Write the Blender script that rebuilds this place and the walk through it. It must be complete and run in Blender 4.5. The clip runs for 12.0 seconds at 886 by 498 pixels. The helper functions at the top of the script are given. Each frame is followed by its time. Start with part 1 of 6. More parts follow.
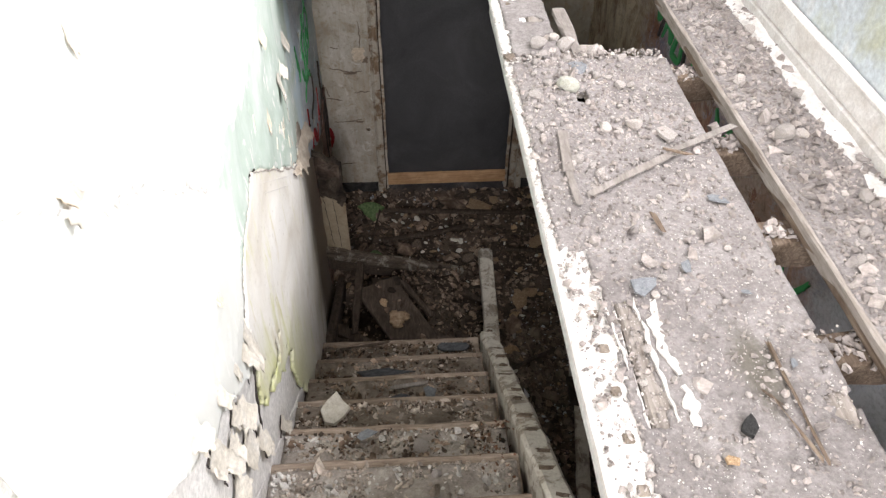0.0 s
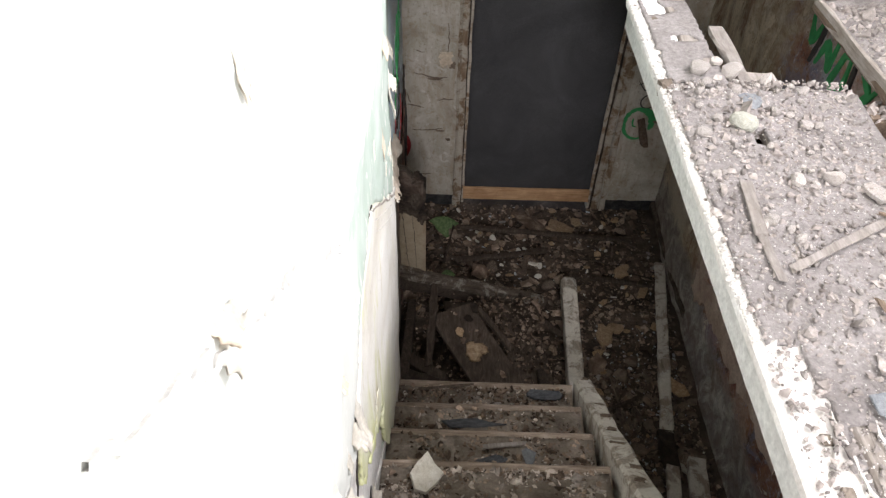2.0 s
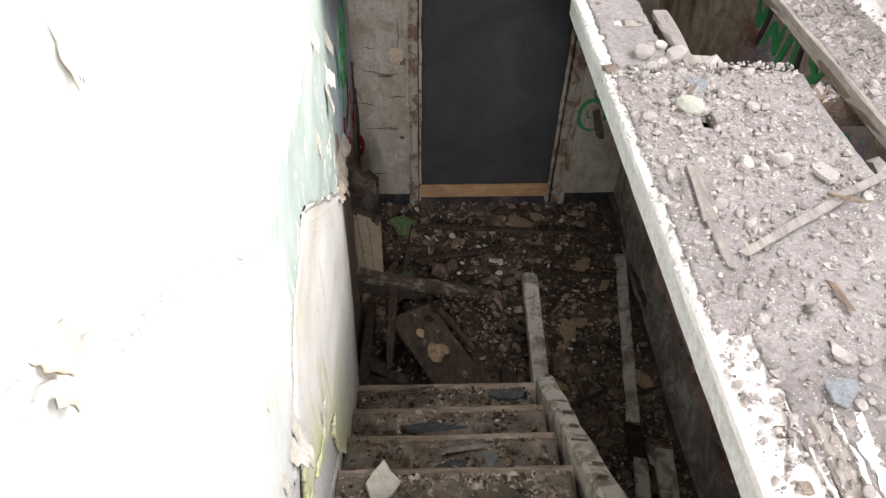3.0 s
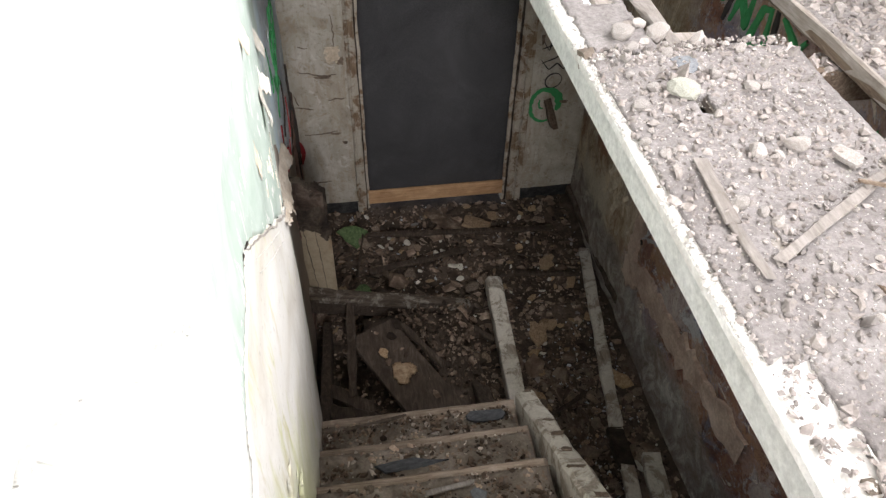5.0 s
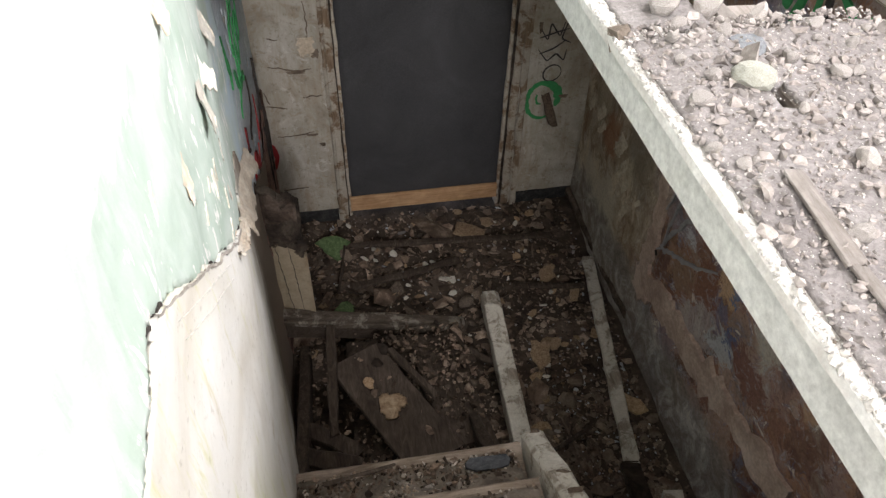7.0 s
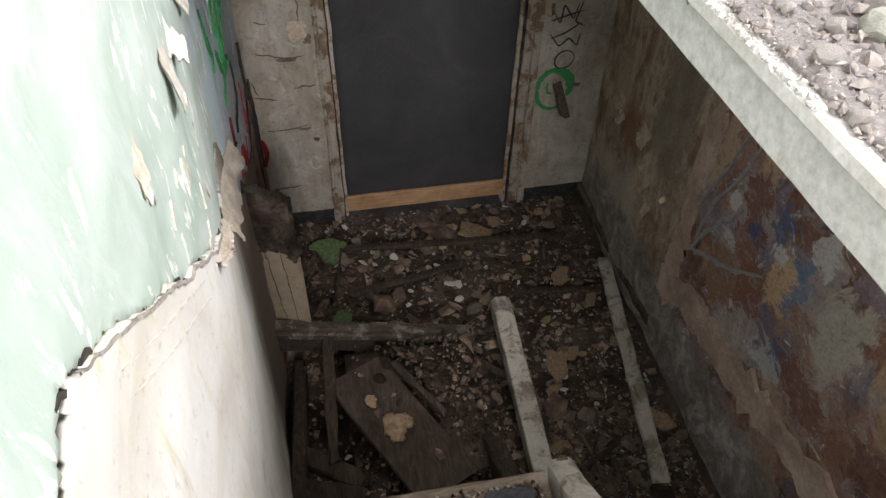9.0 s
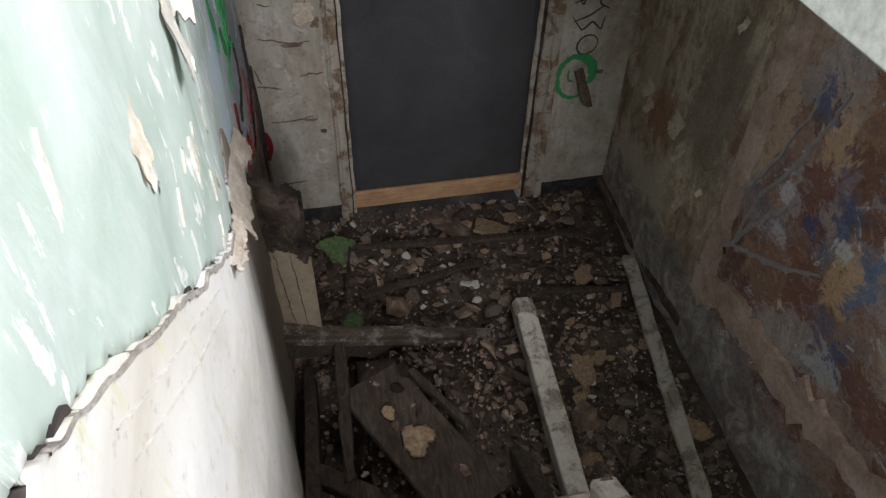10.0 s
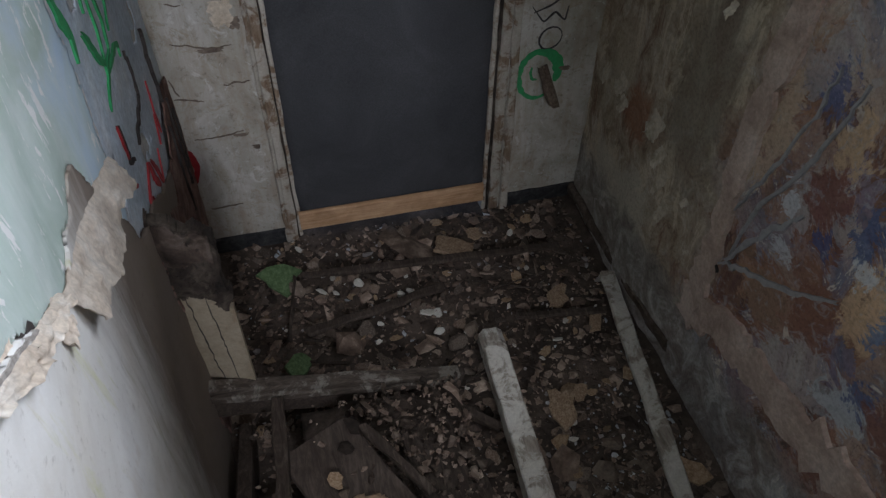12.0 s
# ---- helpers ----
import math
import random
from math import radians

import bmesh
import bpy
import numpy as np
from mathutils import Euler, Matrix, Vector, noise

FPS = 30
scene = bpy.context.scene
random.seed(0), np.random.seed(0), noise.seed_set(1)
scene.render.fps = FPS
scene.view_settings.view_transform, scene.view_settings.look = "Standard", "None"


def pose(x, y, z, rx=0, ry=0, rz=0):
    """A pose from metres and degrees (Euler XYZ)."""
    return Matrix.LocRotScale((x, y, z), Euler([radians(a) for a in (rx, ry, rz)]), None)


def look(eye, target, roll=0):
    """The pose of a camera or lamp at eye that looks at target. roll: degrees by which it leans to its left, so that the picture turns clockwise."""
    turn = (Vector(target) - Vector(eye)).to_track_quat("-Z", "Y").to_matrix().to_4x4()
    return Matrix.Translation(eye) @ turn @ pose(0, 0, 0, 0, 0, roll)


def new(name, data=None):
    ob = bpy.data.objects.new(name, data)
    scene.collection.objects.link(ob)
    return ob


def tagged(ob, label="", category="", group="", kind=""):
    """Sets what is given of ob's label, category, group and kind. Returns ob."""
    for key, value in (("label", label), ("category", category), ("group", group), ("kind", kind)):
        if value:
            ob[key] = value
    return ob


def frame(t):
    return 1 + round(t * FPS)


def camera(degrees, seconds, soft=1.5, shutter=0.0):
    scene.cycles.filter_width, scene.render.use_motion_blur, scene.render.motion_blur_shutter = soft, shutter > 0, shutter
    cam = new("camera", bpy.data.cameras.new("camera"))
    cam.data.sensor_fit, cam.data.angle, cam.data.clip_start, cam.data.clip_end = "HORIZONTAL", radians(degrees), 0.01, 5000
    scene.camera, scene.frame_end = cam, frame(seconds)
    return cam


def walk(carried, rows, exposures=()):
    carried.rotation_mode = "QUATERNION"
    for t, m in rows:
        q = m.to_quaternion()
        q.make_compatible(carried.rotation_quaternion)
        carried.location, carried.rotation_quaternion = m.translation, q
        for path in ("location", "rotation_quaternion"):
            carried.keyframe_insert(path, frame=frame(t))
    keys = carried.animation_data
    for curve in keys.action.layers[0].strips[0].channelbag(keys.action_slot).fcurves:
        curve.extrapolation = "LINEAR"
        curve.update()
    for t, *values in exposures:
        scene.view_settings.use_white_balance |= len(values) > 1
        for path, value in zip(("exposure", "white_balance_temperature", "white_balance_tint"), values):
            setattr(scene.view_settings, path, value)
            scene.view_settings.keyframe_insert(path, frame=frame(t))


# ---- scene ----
cam = camera(64.4, 12.0, soft=1.35)
PATH = [
    (0, (0.149, 0.269, 3.761), (0.247, 1.697, 2.365), 0.8),
    (0.5, (0.116, 0.284, 3.767), (0.228, 1.71, 2.369), 0.9),
    (1, (-0.039, 0.422, 3.711), (-0.014, 1.847, 2.307), 1.3),
    (1.5, (-0.13, 0.564, 3.609), (-0.139, 1.988, 2.204), 1.7),
    (2, (-0.135, 0.666, 3.61), (-0.137, 2.092, 2.207), 1.8),
    (2.5, (-0.094, 0.664, 3.631), (-0.083, 2.092, 2.23), 2.0),
    (3, (-0.059, 0.728, 3.546), (0.025, 2.153, 2.145), 1.8),
    (3.2, (-0.07, 0.772, 3.508), (0.089, 2.192, 2.108), 1.8),
    (5, (-0.106, 0.993, 3.388), (0.131, 2.397, 1.983), 1.6),
    (5.5, (-0.108, 1.087, 3.333), (0.138, 2.487, 1.927), 1.7),
    (6, (-0.05, 1.141, 3.285), (0.199, 2.542, 1.879), 1.6),
    (6.5, (-0.023, 1.261, 3.177), (0.238, 2.656, 1.768), 1.4),
    (7, (-0.063, 1.362, 3.145), (0.209, 2.754, 1.734), 1.7),
    (7.2, (-0.098, 1.377, 3.136), (0.175, 2.769, 1.726), 1.7),
    (9, (-0.086, 1.61, 2.926), (0.207, 2.997, 1.515), 1.7),
    (9.5, (-0.059, 1.727, 2.785), (0.252, 3.106, 1.37), 1.6),
    (10, (-0.155, 1.793, 2.761), (0.149, 3.173, 1.346), 1.7),
    (10.5, (-0.141, 1.831, 2.725), (0.162, 3.212, 1.311), 1.6),
    (11, (-0.078, 1.95, 2.627), (0.234, 3.327, 1.21), 1.5),
    (11.5, (-0.002, 2.075, 2.586), (0.324, 3.449, 1.169), 1.4),
    (12, (0.019, 2.144, 2.55), (0.389, 3.507, 1.133), 1.1),
]
EXPOSURES = [(0.0, 0.66, 6550, 10), (0.5, 0.68, 6550, 10), (1.5, 0.7, 6500, 10), (2.5, 0.65, 6500, 10), (5.5, 0.83, 6550, 9), (7.0, 0.78, 6600, 9), (9.0, 0.72, 6550, 9), (9.5, 0.66, 6450, 9), (10.5, 0.58, 6050, 8), (11.5, 0.46, 5750, 8), (12.0, 0.46, 5700, 8)]
walk(cam, [(t, look(eye, target, roll)) for t, eye, target, roll in PATH], EXPOSURES)

# ---- world and light ----
world = bpy.data.worlds.new("overcast_sky")
scene.world = world
world.use_nodes = True
wn = world.node_tree
sky = wn.nodes.new("ShaderNodeTexSky")
sky.sky_type, sky.sun_disc = "NISHITA", False
sky.sun_elevation, sky.sun_rotation = radians(50), radians(200)
wn.links.new(sky.outputs["Color"], wn.nodes["Background"].inputs["Color"])
wn.nodes["Background"].inputs["Strength"].default_value = 0.10


def area_light(name, eye, target, sx, sy, watts, colour):
    d = bpy.data.lights.new(name, "AREA")
    d.shape, d.size, d.size_y, d.energy, d.color = "RECTANGLE", sx, sy, watts, colour
    ob = new(name, d)
    ob.matrix_world = look(eye, target)
    return ob


# daylight through the high window of the upper storey; unseen fill lamp added behind the stair head
area_light("window_daylight", (1.58, 2.5, 3.78), (-0.4, 2.5, 2.75), 3.0, 0.68, 63, (1.0, 0.965, 0.99))
area_light("back_fill_light", (0.07, -1.72, 3.8), (0.3, 3.0, 2.0), 0.74, 1.4, 112, (1.0, 0.965, 0.99))

# ---- materials ----
def ramp(nt, fac, stops):
    r = nt.nodes.new("ShaderNodeValToRGB")
    el = r.color_ramp.elements
    while len(el) < len(stops):
        el.new(0.5)
    for e, (p, c) in zip(el, stops):
        e.position, e.color = p, (*c, 1)
    nt.links.new(fac, r.inputs["Fac"])
    return r.outputs["Color"]


def tex(nt, kind, vec, scale, detail=6, rough=0.6, warp=0.0):
    n = nt.nodes.new("ShaderNodeTexNoise" if kind == "noise" else "ShaderNodeTexVoronoi")
    n.inputs["Scale"].default_value = scale
    if kind == "noise":
        n.inputs["Detail"].default_value, n.inputs["Roughness"].default_value = detail, rough
        n.inputs["Distortion"].default_value = warp
    nt.links.new(vec, n.inputs["Vector"])
    return n


def mix(nt, fac, a, b, mode="MIX"):
    m = nt.nodes.new("ShaderNodeMix")
    m.data_type, m.blend_type = "RGBA", mode
    for sock, v in ((m.inputs[0], fac), (m.inputs[6], a), (m.inputs[7], b)):
        if isinstance(v, (int, float)):
            sock.default_value = v
        elif isinstance(v, tuple):
            sock.default_value = (*v, 1)
        else:
            nt.links.new(v, sock)
    return m.outputs[2]


def step(nt, value, lo, hi):
    m = nt.nodes.new("ShaderNodeMapRange")
    m.inputs["From Min"].default_value, m.inputs["From Max"].default_value = lo, hi
    nt.links.new(value, m.inputs["Value"])
    return m.outputs["Result"]


def maths(nt, op, a, b):
    m = nt.nodes.new("ShaderNodeMath")
    m.operation = op
    for sock, v in zip(m.inputs, (a, b)):
        if isinstance(v, (int, float)):
            sock.default_value = v
        else:
            nt.links.new(v, sock)
    return m.outputs[0]


def base_mat(name, rough=0.85):
    m = bpy.data.materials.new(name)
    m.use_nodes = True
    nt = m.node_tree
    bsdf = nt.nodes["Principled BSDF"]
    bsdf.inputs["Roughness"].default_value = rough
    bsdf.inputs["Specular IOR Level"].default_value = 0.25
    co = nt.nodes.new("ShaderNodeTexCoord").outputs["Object"]
    return m, nt, bsdf, co


def finish(nt, bsdf, colour, height=None, strength=0.4, dist=0.004):
    nt.links.new(colour, bsdf.inputs["Base Color"])
    if height is not None:
        b = nt.nodes.new("ShaderNodeBump")
        b.inputs["Strength"].default_value, b.inputs["Distance"].default_value = strength, dist
        nt.links.new(height, b.inputs["Height"])
        nt.links.new(b.outputs["Normal"], bsdf.inputs["Normal"])


def mottled(name, dark, mid, light, big=3.0, fine=60.0, rough=0.88, bump=0.5, dist=0.004, vary=0.0, island=False):
    """A worn surface: blotches at one scale, grain at another, and a shift of tone from piece to piece."""
    m, nt, bsdf, co = base_mat(name, rough)
    a = tex(nt, "noise", co, big, 8, 0.65, 0.6)
    b = tex(nt, "noise", co, fine, 5, 0.7)
    col = ramp(nt, a.outputs["Fac"], [(0.3, dark), (0.5, mid), (0.72, light)])
    grain = ramp(nt, b.outputs["Fac"], [(0.3, (0.55, 0.55, 0.55)), (0.7, (1.15, 1.15, 1.15))])
    col = mix(nt, 0.7, col, grain, "MULTIPLY")
    if vary or island:
        info = nt.nodes.new("ShaderNodeNewGeometry" if island else "ShaderNodeObjectInfo")
        rnd = info.outputs["Random Per Island" if island else "Random"]
        tone = ramp(nt, rnd, [(0.0, (1 - vary,) * 3), (1.0, (1 + vary, 1 + vary * 0.95, 1 + vary * 0.9))])
        col = mix(nt, 1.0, col, tone, "MULTIPLY")
    finish(nt, bsdf, col, b.outputs["Fac"], bump, dist)
    return m


def wood_mat(name, dark, mid, light, stretch=(14, 14, 1.2), rough=0.8, vary=0.15, paint=None, cover=0.5):
    """Grained timber along its length, with flaking paint where paint is given."""
    m, nt, bsdf, co = base_mat(name, rough)
    mp = nt.nodes.new("ShaderNodeMapping")
    mp.inputs["Scale"].default_value = stretch
    nt.links.new(co, mp.inputs["Vector"])
    g = tex(nt, "noise", mp.outputs["Vector"], 4.0, 8, 0.7, 1.5)
    col = ramp(nt, g.outputs["Fac"], [(0.3, dark), (0.5, mid), (0.7, light)])
    d = tex(nt, "noise", co, 9.0, 8, 0.7, 0.5)
    fine = tex(nt, "noise", co, 90.0, 4, 0.7)
    if paint:
        keep = step(nt, d.outputs["Fac"], cover - 0.03, cover + 0.03)
        shade = ramp(nt, fine.outputs["Fac"], [(0.3, tuple(c * 0.75 for c in paint)), (0.7, paint)])
        col = mix(nt, keep, col, shade)
    dirt = ramp(nt, d.outputs["Fac"], [(0.35, (0.55, 0.5, 0.45)), (0.65, (1.0, 1.0, 1.0))])
    col = mix(nt, 0.6, col, dirt, "MULTIPLY")
    info = nt.nodes.new("ShaderNodeObjectInfo")
    tone = ramp(nt, info.outputs["Random"], [(0.0, (1 - vary,) * 3), (1.0, (1 + vary,) * 3)])
    col = mix(nt, 1.0, col, tone, "MULTIPLY")
    finish(nt, bsdf, col, maths(nt, "ADD", g.outputs["Fac"], fine.outputs["Fac"]), 0.5, 0.003)
    return m


def plaster_mat():
    """Old limewashed plaster: off-white, damp yellow and moss-green stains, hairline scratches."""
    m, nt, bsdf, co = base_mat("limewashed_plaster", 0.9)
    a = tex(nt, "noise", co, 2.2, 8, 0.6, 0.8)
    b = tex(nt, "noise", co, 45.0, 6, 0.7)
    mp = nt.nodes.new("ShaderNodeMapping")
    mp.inputs["Scale"].default_value = (5, 5, 0.8)
    nt.links.new(co, mp.inputs["Vector"])
    run = tex(nt, "noise", mp.outputs["Vector"], 3.0, 7, 0.7, 0.4)
    col = ramp(nt, a.outputs["Fac"], [(0.3, (0.58, 0.54, 0.47)), (0.5, (0.71, 0.69, 0.64)), (0.7, (0.79, 0.78, 0.75))])
    moss = step(nt, run.outputs["Fac"], 0.56, 0.7)
    col = mix(nt, maths(nt, "MULTIPLY", moss, 0.55), col, (0.55, 0.56, 0.2))
    sep = nt.nodes.new("ShaderNodeSeparateXYZ")
    nt.links.new(co, sep.inputs[0])
    line = maths(nt, "ADD", sep.outputs["Z"], maths(nt, "MULTIPLY", sep.outputs["Y"], 0.712))
    low = step(nt, maths(nt, "ADD", line, maths(nt, "MULTIPLY", run.outputs["Fac"], -1.1)), 2.75, 2.3)
    algae = maths(nt, "MULTIPLY", low, step(nt, sep.outputs["Y"], 2.5, 1.9))
    col = mix(nt, maths(nt, "MULTIPLY", algae, 0.75), col, (0.5, 0.53, 0.2))
    damp = step(nt, maths(nt, "ADD", a.outputs["Fac"], maths(nt, "MULTIPLY", run.outputs["Fac"], 0.5)), 0.86, 0.98)
    col = mix(nt, maths(nt, "MULTIPLY", damp, 0.5), col, (0.5, 0.42, 0.3))
    # plaster turns dark brown towards higher y, along a ragged edge
    far_brown = step(nt, maths(nt, "ADD", sep.outputs["Y"], maths(nt, "MULTIPLY", run.outputs["Fac"], 0.5)), 3.27, 3.62)
    col = mix(nt, maths(nt, "MULTIPLY", far_brown, 0.88), col, (0.16, 0.115, 0.08))
    spots = ramp(nt, b.outputs["Fac"], [(0.28, (0.6, 0.58, 0.55)), (0.42, (1, 1, 1))])
    col = mix(nt, 0.7, col, spots, "MULTIPLY")
    finish(nt, bsdf, col, maths(nt, "ADD", b.outputs["Fac"], a.outputs["Fac"]), 0.35, 0.004)
    return m


def oil_paint_mat():
    """Faded pale green oil paint turning to pale blue towards the door, scuffed white in patches."""
    m, nt, bsdf, co = base_mat("faded_green_paint", 0.55)
    sep = nt.nodes.new("ShaderNodeSeparateXYZ")
    nt.links.new(co, sep.inputs[0])
    a = tex(nt, "noise", co, 3.0, 8, 0.6, 1.0)
    up = nt.nodes.new("ShaderNodeMapping")
    up.inputs["Scale"].default_value = (1, 1, 0.35)
    nt.links.new(co, up.inputs["Vector"])
    b = tex(nt, "noise", up.outputs["Vector"], 16.0, 8, 0.75, 0.8)
    c = tex(nt, "noise", co, 90.0, 4, 0.7)
    col = ramp(nt, a.outputs["Fac"], [(0.3, (0.4, 0.5, 0.42)), (0.5, (0.5, 0.59, 0.525)), (0.7, (0.62, 0.68, 0.63))])
    blue = step(nt, maths(nt, "ADD", sep.outputs["Y"], maths(nt, "MULTIPLY", a.outputs["Fac"], 1.2)), 3.95, 4.35)
    col = mix(nt, blue, col, (0.52, 0.64, 0.74))
    big = tex(nt, "noise", co, 5.0, 8, 0.65, 0.6)
    high = step(nt, maths(nt, "ADD", sep.outputs["Z"], maths(nt, "MULTIPLY", big.outputs["Fac"], 0.35)), 2.80, 2.815)
    back = step(nt, maths(nt, "ADD", sep.outputs["Y"], maths(nt, "MULTIPLY", b.outputs["Fac"], 0.3)), 2.62, 2.56)
    worn = step(nt, maths(nt, "ADD", sep.outputs["Y"], maths(nt, "MULTIPLY", big.outputs["Fac"], 0.5)), 1.97, 1.93)
    bare = maths(nt, "MULTIPLY", maths(nt, "MAXIMUM", high, worn), back)
    col = mix(nt, maths(nt, "MULTIPLY", bare, 0.85), col, (0.77, 0.77, 0.74))
    scuff = tex(nt, "noise", up.outputs["Vector"], 6.0, 9, 0.75, 1.5)
    col = mix(nt, maths(nt, "MULTIPLY", step(nt, scuff.outputs["Fac"], 0.48, 0.62), 0.4), col, (0.68, 0.72, 0.7))
    chips = tex(nt, "noise", up.outputs["Vector"], 30.0, 7, 0.65, 0.4)
    where = step(nt, tex(nt, "noise", co, 4.5, 4, 0.6).outputs["Fac"], 0.44, 0.58)
    wear = step(nt, maths(nt, "ADD", chips.outputs["Fac"], maths(nt, "MULTIPLY", where, 0.1)), 0.665, 0.68)
    col = mix(nt, wear, col, (0.8, 0.8, 0.77))
    grime = step(nt, b.outputs["Fac"], 0.34, 0.26)
    col = mix(nt, maths(nt, "MULTIPLY", grime, 0.5), col, (0.38, 0.36, 0.3))
    finish(nt, bsdf, col, maths(nt, "ADD", c.outputs["Fac"], maths(nt, "MULTIPLY", b.outputs["Fac"], 2.0)), 0.25, 0.003)
    return m


def mural_mat():
    """Layers of spray paint, bare render and soot: browns, tans, rust and patches of blue over a grey foot."""
    m, nt, bsdf, co = base_mat("painted_render", 0.8)
    sep = nt.nodes.new("ShaderNodeSeparateXYZ")
    nt.links.new(co, sep.inputs[0])
    a = tex(nt, "noise", co, 2.6, 9, 0.62, 1.6)
    b = tex(nt, "noise", co, 7.0, 9, 0.7, 1.2)
    c = tex(nt, "noise", co, 70.0, 5, 0.7)
    plain = ramp(nt, b.outputs["Fac"], [(0.3, (0.12, 0.08, 0.055)), (0.44, (0.23, 0.18, 0.125)), (0.56, (0.3, 0.25, 0.19)), (0.66, (0.36, 0.32, 0.26)), (0.74, (0.5, 0.46, 0.38))])
    v = tex(nt, "voronoi", co, 5.5)
    vm = nt.nodes.new("ShaderNodeVectorMath")
    vm.operation = "ADD"
    off = nt.nodes.new("ShaderNodeVectorMath")
    off.operation, off.inputs["Scale"].default_value = "SCALE", 0.35
    nt.links.new(b.outputs["Color"], off.inputs[0])
    nt.links.new(co, vm.inputs[0])
    nt.links.new(off.outputs[0], vm.inputs[1])
    nt.links.new(vm.outputs[0], v.inputs["Vector"])
    cell = nt.nodes.new("ShaderNodeSeparateXYZ")
    nt.links.new(v.outputs["Color"], cell.inputs[0])
    art = ramp(nt, a.outputs["Fac"], [(0.34, (0.05, 0.035, 0.03)), (0.42, (0.15, 0.075, 0.055)), (0.48, (0.24, 0.14, 0.095)),
                                      (0.53, (0.17, 0.09, 0.075)), (0.59, (0.28, 0.21, 0.16)), (0.66, (0.33, 0.32, 0.31)), (0.75, (0.5, 0.47, 0.42))])
    patch = ramp(nt, cell.outputs["X"], [(0.0, (0.05, 0.035, 0.03)), (0.2, (0.15, 0.07, 0.05)), (0.38, (0.26, 0.16, 0.1)), (0.5, (0.12, 0.14, 0.22)), (0.62, (0.34, 0.29, 0.24)), (0.76, (0.18, 0.1, 0.08)), (0.9, (0.3, 0.29, 0.29))])
    art = mix(nt, 0.55, art, patch)
    blue = step(nt, maths(nt, "SUBTRACT", b.outputs["Fac"], maths(nt, "MULTIPLY", a.outputs["Fac"], 0.35)), 0.39, 0.43)
    art = mix(nt, maths(nt, "MULTIPLY", blue, 0.4), art, (0.1, 0.12, 0.19))
    bare = step(nt, b.outputs["Fac"], 0.6, 0.63)
    art = mix(nt, maths(nt, "MULTIPLY", bare, 0.8), art, (0.46, 0.41, 0.34))
    for y, z, ry, rz, tone in ((3.31, 1.45, 0.065, 0.07, (0.38, 0.27, 0.17)), (3.03, 1.1, 0.085, 0.13, (0.42, 0.29, 0.18)), (2.72, 1.16, 0.1, 0.17, (0.33, 0.305, 0.26)), (3.6, 1.3, 0.05, 0.2, (0.33, 0.25, 0.18)),
                               (3.38, 1.01, 0.045, 0.05, (0.38, 0.38, 0.39)), (2.96, 0.76, 0.1, 0.07, (0.31, 0.32, 0.33)), (3.1, 1.2, 0.035, 0.04, (0.42, 0.42, 0.42)), (3.42, 1.17, 0.035, 0.04, (0.4, 0.4, 0.41)), (2.93, 1.36, 0.05, 0.09, (0.4, 0.38, 0.38)),
                               (3.25, 1.15, 0.022, 0.05, (0.06, 0.07, 0.15)), (3.13, 1.3, 0.04, 0.09, (0.07, 0.09, 0.17)), (2.9, 0.84, 0.05, 0.05, (0.07, 0.085, 0.16)), (3.44, 1.52, 0.05, 0.07, (0.09, 0.1, 0.18)), (2.95, 1.13, 0.03, 0.14, (0.1, 0.14, 0.23)),
                               (3.0, 1.5, 0.1, 0.06, (0.06, 0.07, 0.12)), (3.3, 1.28, 0.09, 0.08, (0.15, 0.06, 0.045)), (3.16, 0.92, 0.1, 0.1, (0.16, 0.075, 0.05)), (2.75, 0.85, 0.13, 0.09, (0.14, 0.065, 0.05)), (3.35, 0.8, 0.08, 0.08, (0.2, 0.13, 0.09)), (2.4, 1.3, 0.15, 0.2, (0.3, 0.2, 0.13))):
        gap = nt.nodes.new("ShaderNodeVectorMath")
        gap.operation = "MULTIPLY_ADD"
        nt.links.new(vm.outputs[0], gap.inputs[0])
        gap.inputs[1].default_value = (0, 1 / ry, 1 / rz)
        gap.inputs[2].default_value = (0, -(y + 0.175) / ry, -(z + 0.175) / rz)
        size = nt.nodes.new("ShaderNodeVectorMath")
        size.operation = "LENGTH"
        nt.links.new(gap.outputs[0], size.inputs[0])
        inside = step(nt, maths(nt, "ADD", size.outputs["Value"], maths(nt, "MULTIPLY", c.outputs["Fac"], 0.6)), 1.5, 1.3)
        art = mix(nt, maths(nt, "MULTIPLY", inside, 0.85), art, tone)
    scale2 = tex(nt, "noise", co, 19.0, 8, 0.75, 1.0)
    art = mix(nt, maths(nt, "MULTIPLY", step(nt, scale2.outputs["Fac"], 0.55, 0.62), 0.5), art, (0.27, 0.27, 0.28))
    art = mix(nt, maths(nt, "MULTIPLY", step(nt, scale2.outputs["Fac"], 0.43, 0.36), 0.6), art, (0.08, 0.045, 0.035))
    drip = nt.nodes.new("ShaderNodeMapping")
    drip.inputs["Scale"].default_value = (1, 1, 0.3)
    nt.links.new(co, drip.inputs["Vector"])
    peel = tex(nt, "noise", drip.outputs["Vector"], 9.0, 9, 0.72, 0.7)
    plain = mix(nt, maths(nt, "MULTIPLY", step(nt, peel.outputs["Fac"], 0.53, 0.57), 0.7), plain, (0.4, 0.34, 0.25))
    plain = mix(nt, maths(nt, "MULTIPLY", step(nt, peel.outputs["Fac"], 0.45, 0.39), 0.7), plain, (0.13, 0.07, 0.045))
